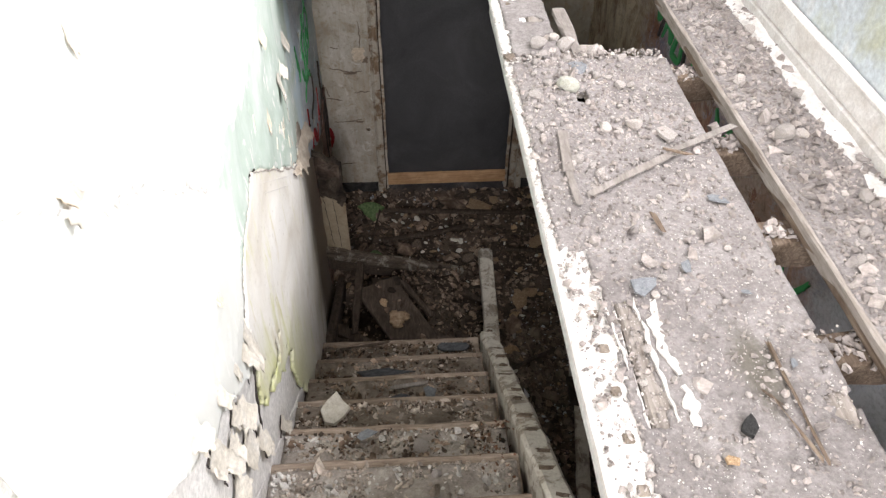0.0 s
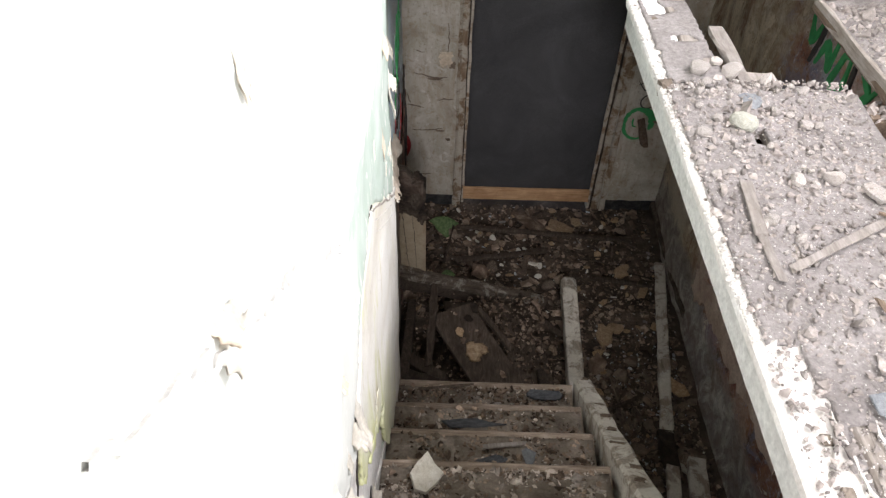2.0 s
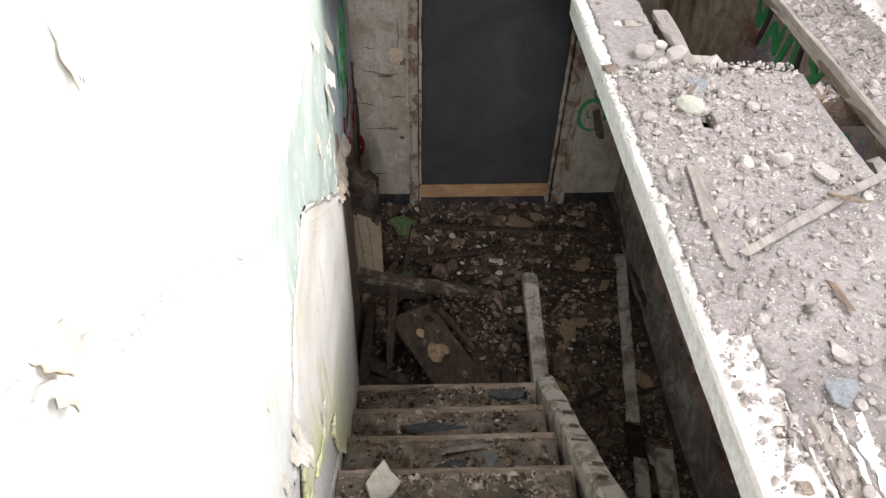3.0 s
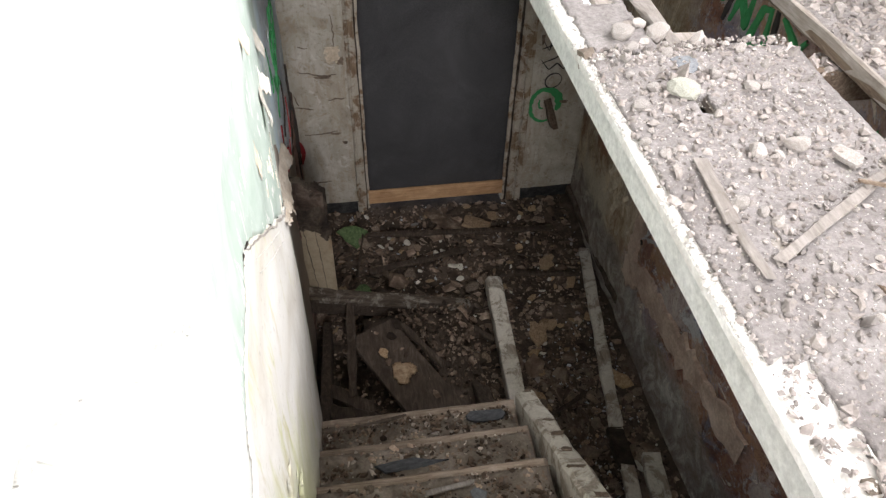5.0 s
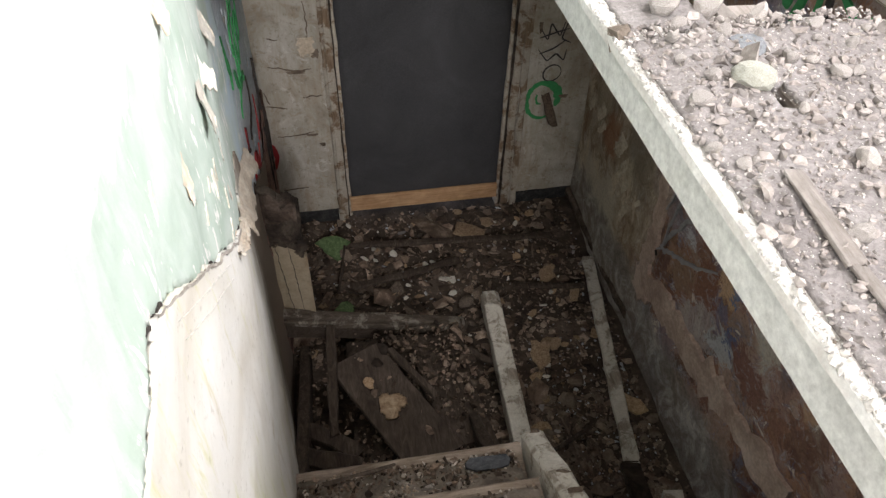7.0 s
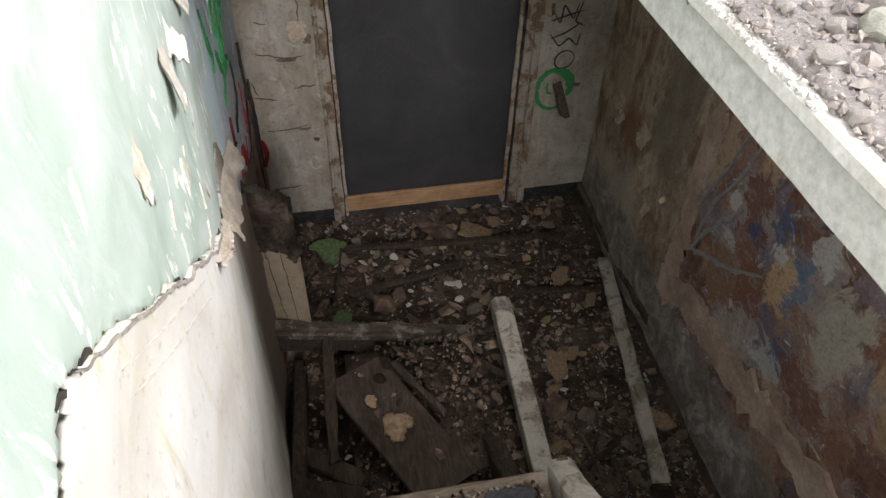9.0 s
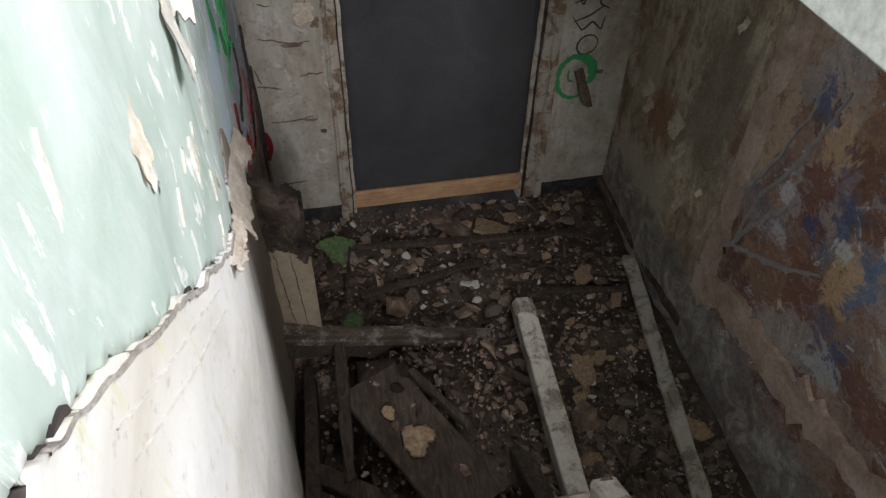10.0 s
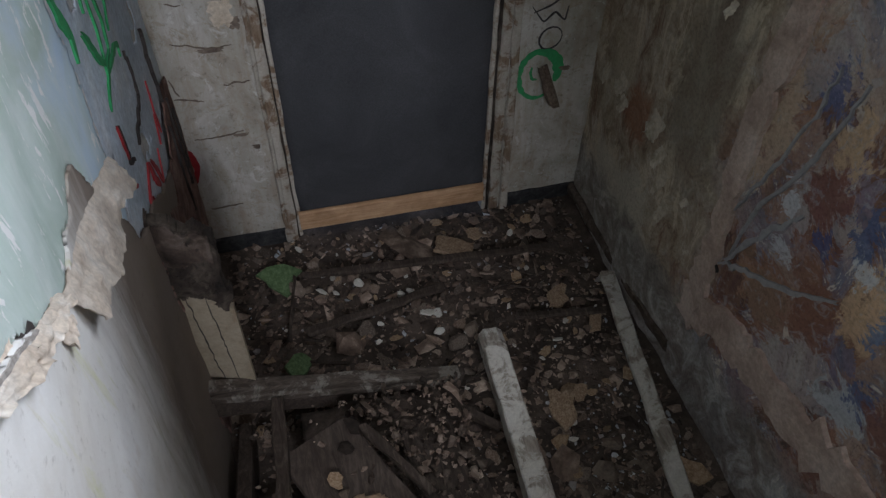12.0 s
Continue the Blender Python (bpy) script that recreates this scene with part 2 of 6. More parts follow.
    for y, z, ry, rz, tone in ((4.35, 0.86, 0.12, 0.12, (0.19, 0.085, 0.045)), (4.42, 0.42, 0.3, 0.14, (0.36, 0.33, 0.27)), (4.2, 0.5, 0.14, 0.16, (0.34, 0.31, 0.25)), (4.55, 0.95, 0.1, 0.2, (0.3, 0.25, 0.18)), (3.95, 1.2, 0.2, 0.4, (0.15, 0.125, 0.095)), (4.05, 0.3, 0.25, 0.12, (0.17, 0.15, 0.13))):
        gap = nt.nodes.new("ShaderNodeVectorMath")
        gap.operation = "MULTIPLY_ADD"
        nt.links.new(vm.outputs[0], gap.inputs[0])
        gap.inputs[1].default_value = (0, 1 / ry, 1 / rz)
        gap.inputs[2].default_value = (0, -(y + 0.175) / ry, -(z + 0.175) / rz)
        size = nt.nodes.new("ShaderNodeVectorMath")
        size.operation = "LENGTH"
        nt.links.new(gap.outputs[0], size.inputs[0])
        inside = step(nt, maths(nt, "ADD", size.outputs["Value"], peel.outputs["Fac"]), 1.7, 1.2)
        plain = mix(nt, maths(nt, "MULTIPLY", inside, 0.75), plain, tone)
    near = step(nt, maths(nt, "ADD", sep.outputs["Y"], maths(nt, "MULTIPLY", a.outputs["Fac"], 0.8)), 4.25, 3.95)
    col = mix(nt, near, plain, art)
    pale = step(nt, maths(nt, "ADD", sep.outputs["Y"], maths(nt, "MULTIPLY", b.outputs["Fac"], 0.6)), 2.2, 1.95)
    col = mix(nt, maths(nt, "MULTIPLY", pale, 0.65), col, (0.3, 0.325, 0.36))
    foot = step(nt, maths(nt, "ADD", sep.outputs["Z"], maths(nt, "MULTIPLY", b.outputs["Fac"], 0.4)), 0.62, 0.5)
    grey = ramp(nt, b.outputs["Fac"], [(0.32, (0.1, 0.088, 0.078)), (0.48, (0.17, 0.155, 0.14)), (0.62, (0.33, 0.315, 0.3))])
    col = mix(nt, maths(nt, "MULTIPLY", foot, 0.85), col, grey)
    spots = ramp(nt, c.outputs["Fac"], [(0.3, (0.55, 0.55, 0.55)), (0.55, (1.05, 1.05, 1.05))])
    col = mix(nt, 0.7, col, spots, "MULTIPLY")
    gain = mix(nt, 1.0, col, (1.68, 1.7, 1.72), "MULTIPLY")
    finish(nt, bsdf, gain, maths(nt, "ADD", c.outputs["Fac"], maths(nt, "MULTIPLY", b.outputs["Fac"], 3.0)), 0.4, 0.006)
    return m


def dust_mat():
    """Pale mortar dust with coarse grit, and one dark damp stain."""
    m, nt, bsdf, co = base_mat("mortar_dust", 0.95)
    a = tex(nt, "noise", co, 4.0, 8, 0.65, 0.6)
    b = tex(nt, "noise", co, 90.0, 5, 0.75)
    c = tex(nt, "noise", co, 24.0, 6, 0.7, 0.5)
    col = ramp(nt, a.outputs["Fac"], [(0.3, (0.205, 0.187, 0.181)), (0.5, (0.275, 0.254, 0.247)), (0.72, (0.355, 0.332, 0.323))])
    col = mix(nt, 0.8, col, ramp(nt, b.outputs["Fac"], [(0.3, (0.55, 0.55, 0.55)), (0.7, (1.25, 1.25, 1.25))]), "MULTIPLY")
    col = mix(nt, 0.7, col, ramp(nt, c.outputs["Fac"], [(0.32, (0.72, 0.7, 0.69)), (0.6, (1.08, 1.08, 1.08))]), "MULTIPLY")
    gap = nt.nodes.new("ShaderNodeVectorMath")
    gap.operation = "MULTIPLY_ADD"
    nt.links.new(co, gap.inputs[0])
    gap.inputs[1].default_value, gap.inputs[2].default_value = (1 / 0.05, 1 / 0.12, 0), (-0.945 / 0.05, -1.2 / 0.12, 0)
    size = nt.nodes.new("ShaderNodeVectorMath")
    size.operation = "LENGTH"
    nt.links.new(gap.outputs[0], size.inputs[0])
    stain = step(nt, maths(nt, "ADD", size.outputs["Value"], maths(nt, "MULTIPLY", c.outputs["Fac"], 1.2)), 1.9, 1.1)
    col = mix(nt, maths(nt, "MULTIPLY", stain, 0.7), col, (0.11, 0.1, 0.075))
    finish(nt, bsdf, col, maths(nt, "ADD", b.outputs["Fac"], c.outputs["Fac"]), 0.9, 0.006)
    return m


def stained_wall_mat():
    """White distemper gone grey, with brown runs, rusty spots and scraped patches."""
    m, nt, bsdf, co = base_mat("stained_white_plaster", 0.9)
    a = tex(nt, "noise", co, 3.2, 9, 0.65, 0.8)
    b = tex(nt, "noise", co, 40.0, 6, 0.7)
    d = tex(nt, "noise", co, 11.0, 9, 0.75, 1.2)
    mp = nt.nodes.new("ShaderNodeMapping")
    mp.inputs["Scale"].default_value = (7, 7, 1.0)
    nt.links.new(co, mp.inputs["Vector"])
    run = tex(nt, "noise", mp.outputs["Vector"], 2.5, 8, 0.72, 0.5)
    col = ramp(nt, a.outputs["Fac"], [(0.3, (0.3, 0.265, 0.21)), (0.48, (0.44, 0.41, 0.35)), (0.68, (0.58, 0.56, 0.51))])
    col = mix(nt, maths(nt, "MULTIPLY", step(nt, run.outputs["Fac"], 0.46, 0.64), 0.6), col, (0.34, 0.27, 0.19))
    col = mix(nt, maths(nt, "MULTIPLY", step(nt, d.outputs["Fac"], 0.54, 0.62), 0.6), col, (0.33, 0.26, 0.18))
    col = mix(nt, maths(nt, "MULTIPLY", step(nt, d.outputs["Fac"], 0.42, 0.36), 0.6), col, (0.68, 0.67, 0.63))
    spots = ramp(nt, b.outputs["Fac"], [(0.3, (0.5, 0.47, 0.42)), (0.45, (1, 1, 1))])
    col = mix(nt, 0.75, col, spots, "MULTIPLY")
    finish(nt, bsdf, col, maths(nt, "ADD", b.outputs["Fac"], maths(nt, "MULTIPLY", d.outputs["Fac"], 2.0)), 0.45, 0.005)
    return m


def plain_paint(name, colour, rough=0.6):
    m, nt, bsdf, co = base_mat(name, rough)
    n = tex(nt, "noise", co, 35.0, 6, 0.7)
    finish(nt, bsdf, ramp(nt, n.outputs["Fac"], [(0.3, tuple(c * 0.7 for c in colour)), (0.6, colour)]))
    return m


PLASTER = plaster_mat()
RENDER = mottled("bare_grey_render", (0.58, 0.56, 0.535), (0.72, 0.705, 0.68), (0.82, 0.81, 0.79), 5, 50, 0.93, 0.8, 0.006)
GREENPAINT = oil_paint_mat()
MURAL = mural_mat()
DOORWALL = stained_wall_mat()
SOIL = mottled("damp_soil_and_dust", (0.034, 0.025, 0.019), (0.084, 0.063, 0.048), (0.18, 0.14, 0.11), 5, 70, 0.95, 0.9, 0.01)
DUST = dust_mat()
STAIRDIRT = mottled("stair_dirt", (0.1, 0.08, 0.063), (0.225, 0.187, 0.152), (0.4, 0.35, 0.3), 7, 80, 0.95, 0.9, 0.008)
STEPDUST = mottled("pale_step_dust", (0.22, 0.19, 0.165), (0.41, 0.37, 0.33), (0.6, 0.56, 0.515), 7, 80, 0.95, 0.9, 0.008)
RUBBLE = mottled("pale_mortar_rubble", (0.2, 0.175, 0.163), (0.32, 0.289, 0.272), (0.47, 0.434, 0.412), 12, 90, 0.92, 0.6, 0.003, 0.35, True)
STEPRUBBLE = mottled("brown_dusted_rubble", (0.23, 0.19, 0.155), (0.44, 0.385, 0.335), (0.68, 0.63, 0.57), 12, 90, 0.92, 0.6, 0.003, 0.45, True)
WHITEMORTAR = mottled("white_mortar", (0.45, 0.43, 0.4), (0.62, 0.6, 0.57), (0.74, 0.72, 0.69), 12, 90, 0.9, 0.6, 0.003, 0.15, True)
STONE = mottled("pale_rubble_stone", (0.31, 0.28, 0.26), (0.44, 0.405, 0.38), (0.56, 0.53, 0.5), 14, 90, 0.92, 0.6, 0.004, 0.15)
DIRTYRUBBLE = mottled("dirty_rubble", (0.06, 0.043, 0.032), (0.17, 0.125, 0.095), (0.48, 0.39, 0.31), 7, 80, 0.93, 0.7, 0.004, 0.8, True)
DIRTYSTONE = mottled("dirty_rubble_stone", (0.08, 0.055, 0.04), (0.2, 0.145, 0.105), (0.42, 0.34, 0.275), 12, 90, 0.93, 0.7, 0.004, 0.5)
OLDWOOD = wood_mat("grey_brown_timber", (0.07, 0.05, 0.035), (0.16, 0.12, 0.09), (0.28, 0.23, 0.18), (14, 1.2, 14))
STEPWOOD = wood_mat("worn_step_timber", (0.16, 0.12, 0.09), (0.3, 0.24, 0.19), (0.45, 0.38, 0.32), (1.2, 14, 14))
DARKWOOD = wood_mat("damp_dark_timber", (0.03, 0.022, 0.017), (0.068, 0.051, 0.039), (0.135, 0.107, 0.086), (10, 2, 10))
RAILWOOD = wood_mat("dusty_rail_timber", (0.2, 0.17, 0.13), (0.36, 0.32, 0.27), (0.5, 0.46, 0.4), (12, 1.0, 12), paint=(0.66, 0.63, 0.56), cover=0.47)
FLOORWOOD = wood_mat("dusty_floor_timber", (0.2, 0.175, 0.15), (0.32, 0.29, 0.265), (0.43, 0.4, 0.375), (12, 1.0, 12), vary=0.1)
NOSINGWOOD = wood_mat("dirty_painted_nosing", (0.045, 0.035, 0.027), (0.1, 0.08, 0.063), (0.17, 0.142, 0.115), (1.2, 12, 12), paint=(0.27, 0.245, 0.205), cover=0.55)
LATHWOOD = wood_mat("weathered_grey_lath", (0.17, 0.152, 0.137), (0.26, 0.238, 0.222), (0.34, 0.315, 0.295), (12, 2, 12), vary=0.1)
EDGEPAINT = mottled("greenish_white_gloss_paint", (0.56, 0.565, 0.54), (0.66, 0.665, 0.635), (0.74, 0.74, 0.715), 2.5, 50, 0.5, 0.25, 0.002)
FASCIAPAINT = wood_mat("flaking_white_fascia_paint", (0.3, 0.27, 0.22), (0.45, 0.42, 0.36), (0.55, 0.52, 0.46), (12, 1, 12), paint=(0.84, 0.83, 0.81), cover=0.2)
JAMBPAINT = wood_mat("flaking_cream_door_paint", (0.16, 0.1, 0.06), (0.3, 0.22, 0.15), (0.42, 0.34, 0.26), (12, 12, 1.0), paint=(0.56, 0.51, 0.43), cover=0.47)
CREAMBOARD = wood_mat("cream_painted_board", (0.24, 0.17, 0.11), (0.37, 0.29, 0.2), (0.46, 0.38, 0.28), (12, 12, 1.0), paint=(0.41, 0.345, 0.25), cover=0.4)
PINE = wood_mat("fresh_pine", (0.42, 0.24, 0.12), (0.58, 0.36, 0.2), (0.68, 0.46, 0.28), (1.0, 12, 12), vary=0.03)
BOARDBLACK = mottled("charcoal_fibreboard", (0.052, 0.052, 0.055), (0.068, 0.068, 0.071), (0.092, 0.092, 0.096), 2.4, 160, 0.62, 0.4, 0.001)
BLUEWALL = mottled("pale_blue_flaking_paint", (0.5, 0.52, 0.4), (0.58, 0.64, 0.68), (0.74, 0.74, 0.72), 3.6, 40, 0.75, 0.5, 0.004)
CEILINGMAT = mottled("sooty_ceiling_plaster", (0.3, 0.28, 0.25), (0.5, 0.48, 0.44), (0.62, 0.6, 0.56), 2, 40, 0.9)
PAPER = mottled("curled_paint_skin", (0.6, 0.55, 0.46), (0.72, 0.68, 0.6), (0.8, 0.78, 0.73), 9, 60, 0.8, 0.3, 0.002, 0.12)
TANSKIN = mottled("tan_paint_back", (0.58, 0.48, 0.36), (0.69, 0.6, 0.47), (0.77, 0.71, 0.6), 9, 60, 0.8, 0.3, 0.002, 0.12)
TORN = mottled("torn_paint_and_paper", (0.54, 0.44, 0.34), (0.7, 0.61, 0.5), (0.79, 0.74, 0.66), 14, 70, 0.85, 0.5, 0.003, 0.1)
BURNT = mottled("scorched_brown_facing", (0.08, 0.05, 0.04), (0.21, 0.12, 0.095), (0.36, 0.26, 0.21), 9, 50, 0.9, 0.8, 0.006)
SOOT = mottled("charred_fibre", (0.02, 0.017, 0.014), (0.06, 0.045, 0.035), (0.16, 0.13, 0.1), 9, 60, 0.97, 1.0, 0.01)
GREENSPRAY = plain_paint("green_spray_paint", (0.06, 0.34, 0.12))
REDSPRAY = plain_paint("red_spray_paint", (0.36, 0.035, 0.04))
BLACKSPRAY = plain_paint("black_marker_paint", (0.06, 0.055, 0.055))
CRACK = plain_paint("dark_crack_edge", (0.06, 0.05, 0.045), 0.95)
BROWNCRACK = plain_paint("brown_hairline", (0.17, 0.13, 0.1), 0.95)
MORTARLINE = plain_paint("grey_mortar_line", (0.7, 0.68, 0.64), 0.9)
PINKWASH = mottled("pinkish_wash_paint", (0.38, 0.275, 0.22), (0.58, 0.45, 0.375), (0.76, 0.64, 0.56), 5, 60, 0.85, 0.6, 0.004)
GREYSPRAY = plain_paint("grey_spray_paint", (0.4, 0.39, 0.4), 0.85)
BLUESLATE = mottled("blue_grey_board", (0.13, 0.14, 0.152), (0.2, 0.212, 0.228), (0.28, 0.292, 0.305), 8, 70, 0.8, 0.4)
BLUECHIPS = mottled("bluish_white_paint_chip", (0.34, 0.36, 0.38), (0.48, 0.5, 0.52), (0.62, 0.63, 0.63), 8, 70, 0.8, 0.4, 0.002, 0.3, True)
TANSLAB = mottled("tan_plaster_slab", (0.14, 0.09, 0.055), (0.37, 0.26, 0.165), (0.58, 0.46, 0.32), 22, 70, 0.9, 0.6, 0.004)
GREENCHIP = mottled("green_painted_plaster", (0.07, 0.11, 0.05), (0.13, 0.2, 0.085), (0.22, 0.3, 0.15), 12, 70, 0.85, 0.4)
TANCHIP = mottled("tan_plaster", (0.2, 0.13, 0.075), (0.36, 0.25, 0.15), (0.54, 0.42, 0.29), 10, 70, 0.9, 0.6, 0.004, 0.35)
WHITECHIP = mottled("cream_plaster", (0.5, 0.46, 0.38), (0.66, 0.63, 0.55), (0.76, 0.74, 0.68), 8, 70, 0.88, 0.4, 0.004, 0.15)
TANDUST = mottled("tan_dust", (0.1, 0.077, 0.058), (0.19, 0.147, 0.112), (0.3, 0.24, 0.19), 14, 90, 0.95, 0.8, 0.004)
CREAMPEEL = mottled("peeling_cream_paint", (0.4, 0.33, 0.23), (0.62, 0.55, 0.43), (0.76, 0.7, 0.58), 16, 70, 0.85, 0.5, 0.003)
TARBLACK = mottled("black_tar", (0.015, 0.015, 0.015), (0.04, 0.04, 0.04), (0.09, 0.085, 0.08), 20, 90, 0.8, 0.8, 0.006)
TORNMORTAR = mottled("grey_crumbled_mortar", (0.3, 0.27, 0.235), (0.46, 0.42, 0.375), (0.62, 0.58, 0.53), 30, 90, 0.95, 1.0, 0.006)
GREENSTONE = mottled("greenish_white_plaster", (0.31, 0.31, 0.26), (0.42, 0.42, 0.365), (0.52, 0.515, 0.465), 12, 80, 0.9, 0.5, 0.004)
CRUST = mottled("charred_brown_crust", (0.025, 0.018, 0.014), (0.085, 0.06, 0.046), (0.2, 0.16, 0.13), 14, 60, 0.95, 1.0, 0.01)
BLUEDISTEMPER = mottled("pale_blue_distemper", (0.5, 0.58, 0.66), (0.63, 0.7, 0.76), (0.78, 0.79, 0.79), 2.6, 45, 0.85, 0.5, 0.004)
PALEBROWN = wood_mat("dusty_brown_board", (0.046, 0.034, 0.026), (0.086, 0.066, 0.052), (0.145, 0.115, 0.092), (10, 2, 10))
GREYFLAKE = mottled("grey_brown_plaster_flake", (0.075, 0.056, 0.042), (0.2, 0.155, 0.12), (0.42, 0.355, 0.295), 16, 70, 0.92, 0.6, 0.004, 0.6)
DARKSLATE = mottled("dark_slate", (0.05, 0.052, 0.06), (0.085, 0.09, 0.1), (0.14, 0.145, 0.155), 9, 80, 0.75, 0.5, 0.003)
LEAF = mottled("dry_brown_leaf", (0.06, 0.03, 0.018), (0.13, 0.065, 0.038), (0.2, 0.11, 0.065), 9, 60, 0.8, 0.4, 0.003, 0.3, True)

# ---- building helpers ----


def mesh_object(name, verts, faces, material, parent=None, label="", smooth=False):
    me = bpy.data.meshes.new(name)
    me.from_pydata([tuple(v) for v in verts], [], [tuple(f) for f in faces])
    me.materials.append(material)
    if smooth:
        me.shade_smooth()
    me.validate()
    ob = new(name, me)
    ob.parent = parent
    if label:
        tagged(ob, label)
    return ob


def part(name, bm, material, parent, label=""):
    me = bpy.data.meshes.new(name)
    bm.to_mesh(me)
    bm.free()
    me.materials.append(material)
    ob = new(name, me)
    ob.parent = parent
    if label:
        tagged(ob, label)
    return ob


def thing(name, label, category, group="", kind="", at=(0, 0, 0)):
    ob = new(name)
    ob.empty_display_size = 0.1
    ob.location = at
    return tagged(ob, label, category, group, kind)


def n3(x, y, z, s):
    return noise.noise(Vector((x * s, y * s, z * s)))


def plank_data(p0, p1, w, h, seed=0, segs=10, rough=0.004, rag=0.02, bevel=0.006, up=(0, 0, 1), bow=0.0):
    """A worn timber from p0 to p1 (centres of its ends), w wide and h thick, with eased edges and ragged ends."""
    p0, p1 = Vector(p0), Vector(p1)
    d = (p1 - p0).normalized()
    side = d.cross(Vector(up)).normalized()
    top = side.cross(d).normalized()
    b = min(bevel, w * 0.3, h * 0.3)
    ring = [(-w / 2 + b, -h / 2), (w / 2 - b, -h / 2), (w / 2, -h / 2 + b), (w / 2, h / 2 - b),
            (w / 2 - b, h / 2), (-w / 2 + b, h / 2), (-w / 2, h / 2 - b), (-w / 2, -h / 2 + b)]
    verts, faces = [], []
    for i in range(segs + 1):
        f = i / segs
        c = p0.lerp(p1, f) + top * (bow * math.sin(math.pi * f))
        for k, (a, e) in enumerate(ring):
            q = c + side * a + top * e
            o = Vector((seed * 3.1, k * 0.37, seed))
            q += side * rough * noise.noise(q * 9 + o) + top * rough * noise.noise(q * 11 - o)
            if i in (0, segs):
                q += d * rag * noise.noise(Vector((k * 1.7, seed * 2.3, i))) * 1.5
            verts.append(q)
    for i in range(segs):
        for k in range(8):
            a, b2 = i * 8 + k, i * 8 + (k + 1) % 8
            faces.append((a, b2, b2 + 8, a + 8))
    faces.append(tuple(range(7, -1, -1)))
    faces.append(tuple(segs * 8 + k for k in range(8)))
    return verts, faces


def plank(name, p0, p1, w, h, material, parent=None, label="", **kw):
    v, f = plank_data(p0, p1, w, h, **kw)
    return mesh_object(name, v, f, material, parent, label)


def sheet(name, place, us, vs, material, thick, keep=None, parent=None, label="", jitter=0.0, smooth=True):
    """A thick skin over a grid: place(u, v) gives the front point and the way its face looks; keep(u, v) says which cells are there."""
    nu, nv = len(us), len(vs)
    rng = np.random.default_rng(nu * 31 + nv)
    ju = (rng.random((nu, nv)) - 0.5) * jitter * 2 * (us[1] - us[0])
    jv = (rng.random((nu, nv)) - 0.5) * jitter * 2 * (vs[1] - vs[0])
    mask = np.ones((nu - 1, nv - 1), bool)
    if keep:
        for i in range(nu - 1):
            for j in range(nv - 1):
                mask[i, j] = keep((us[i] + us[i + 1]) / 2, (vs[j] + vs[j + 1]) / 2)
    index, verts, faces = {}, [], []

    def vid(i, j, back):
        key = (i, j, back)
        if key not in index:
            edge = i in (0, nu - 1) or j in (0, nv - 1)
            p, n = place(us[i] + (0 if edge else ju[i, j]), vs[j] + (0 if edge else jv[i, j]))
            index[key] = len(verts)
            verts.append(p - n * thick if back else p)
        return index[key]

    for i in range(nu - 1):
        for j in range(nv - 1):
            if not mask[i, j]:
                continue
            c = [(i, j), (i + 1, j), (i + 1, j + 1), (i, j + 1)]
            faces.append([vid(*q, False) for q in c])
            faces.append([vid(*q, True) for q in reversed(c)])
            for (a, b), (oi, oj) in zip(((c[0], c[1]), (c[1], c[2]), (c[2], c[3]), (c[3], c[0])), ((i, j - 1), (i + 1, j), (i, j + 1), (i - 1, j))):
                if not (0 <= oi < nu - 1 and 0 <= oj < nv - 1) or not mask[oi, oj]:
                    faces.append([vid(*b, False), vid(*a, False), vid(*a, True), vid(*b, True)])
    return mesh_object(name, verts, faces, material, parent, label, smooth)


def box_object(name, lo, hi, material, parent=None, label=""):
    bm = bmesh.new()
    bmesh.ops.create_cube(bm, size=1, matrix=Matrix.Translation((Vector(lo) + Vector(hi)) / 2) @ Matrix.Diagonal((*(Vector(hi) - Vector(lo)), 1)))
    bmesh.ops.bevel(bm, geom=bm.edges[:], offset=0.004, segments=1, affect="EDGES")
    return part(name, bm, material, parent, label)


G = (1 + 5 ** 0.5) / 2
ICO_V = np.array([(-1, G, 0), (1, G, 0), (-1, -G, 0), (1, -G, 0), (0, -1, G), (0, 1, G), (0, -1, -G), (0, 1, -G), (G, 0, -1), (G, 0, 1), (-G, 0, -1), (-G, 0, 1)]) / 1.9
ICO_F = np.array([(0, 11, 5), (0, 5, 1), (0, 1, 7), (0, 7, 10), (0, 10, 11), (1, 5, 9), (5, 11, 4), (11, 10, 2), (10, 7, 6), (7, 1, 8),
                  (3, 9, 4), (3, 4, 2), (3, 2, 6), (3, 6, 8), (3, 8, 9), (4, 9, 5), (2, 4, 11), (6, 2, 10), (8, 6, 7), (9, 8, 1)])


def turn(rng, tilt):
    return np.array(Euler((rng.normal(0, tilt), rng.normal(0, tilt), rng.random() * 6.28)).to_matrix())


def scatter(name, label, places, material, rng, flat=(0.45, 0.9), tilt=0.35):
    """One heap of small broken pieces; places: x, y, z of the ground and the size of each."""
    vs, fs = [], []
    for x, y, z, r in places:
        s = np.array([r * rng.uniform(0.7, 1.3), r * rng.uniform(0.5, 1.0), r * rng.uniform(*flat)])
        v = (ICO_V * (1 + rng.normal(0, 0.38, (12, 1)))) * s @ turn(rng, tilt).T
        v += (x, y, z + s[2] * 0.45)
        fs.append(ICO_F + 12 * len(vs))
        vs.append(v)
    ob = mesh_object(name, np.vstack(vs).tolist(), np.vstack(fs).tolist(), material)
    return tagged(ob, label, "rubble", kind="stuff")


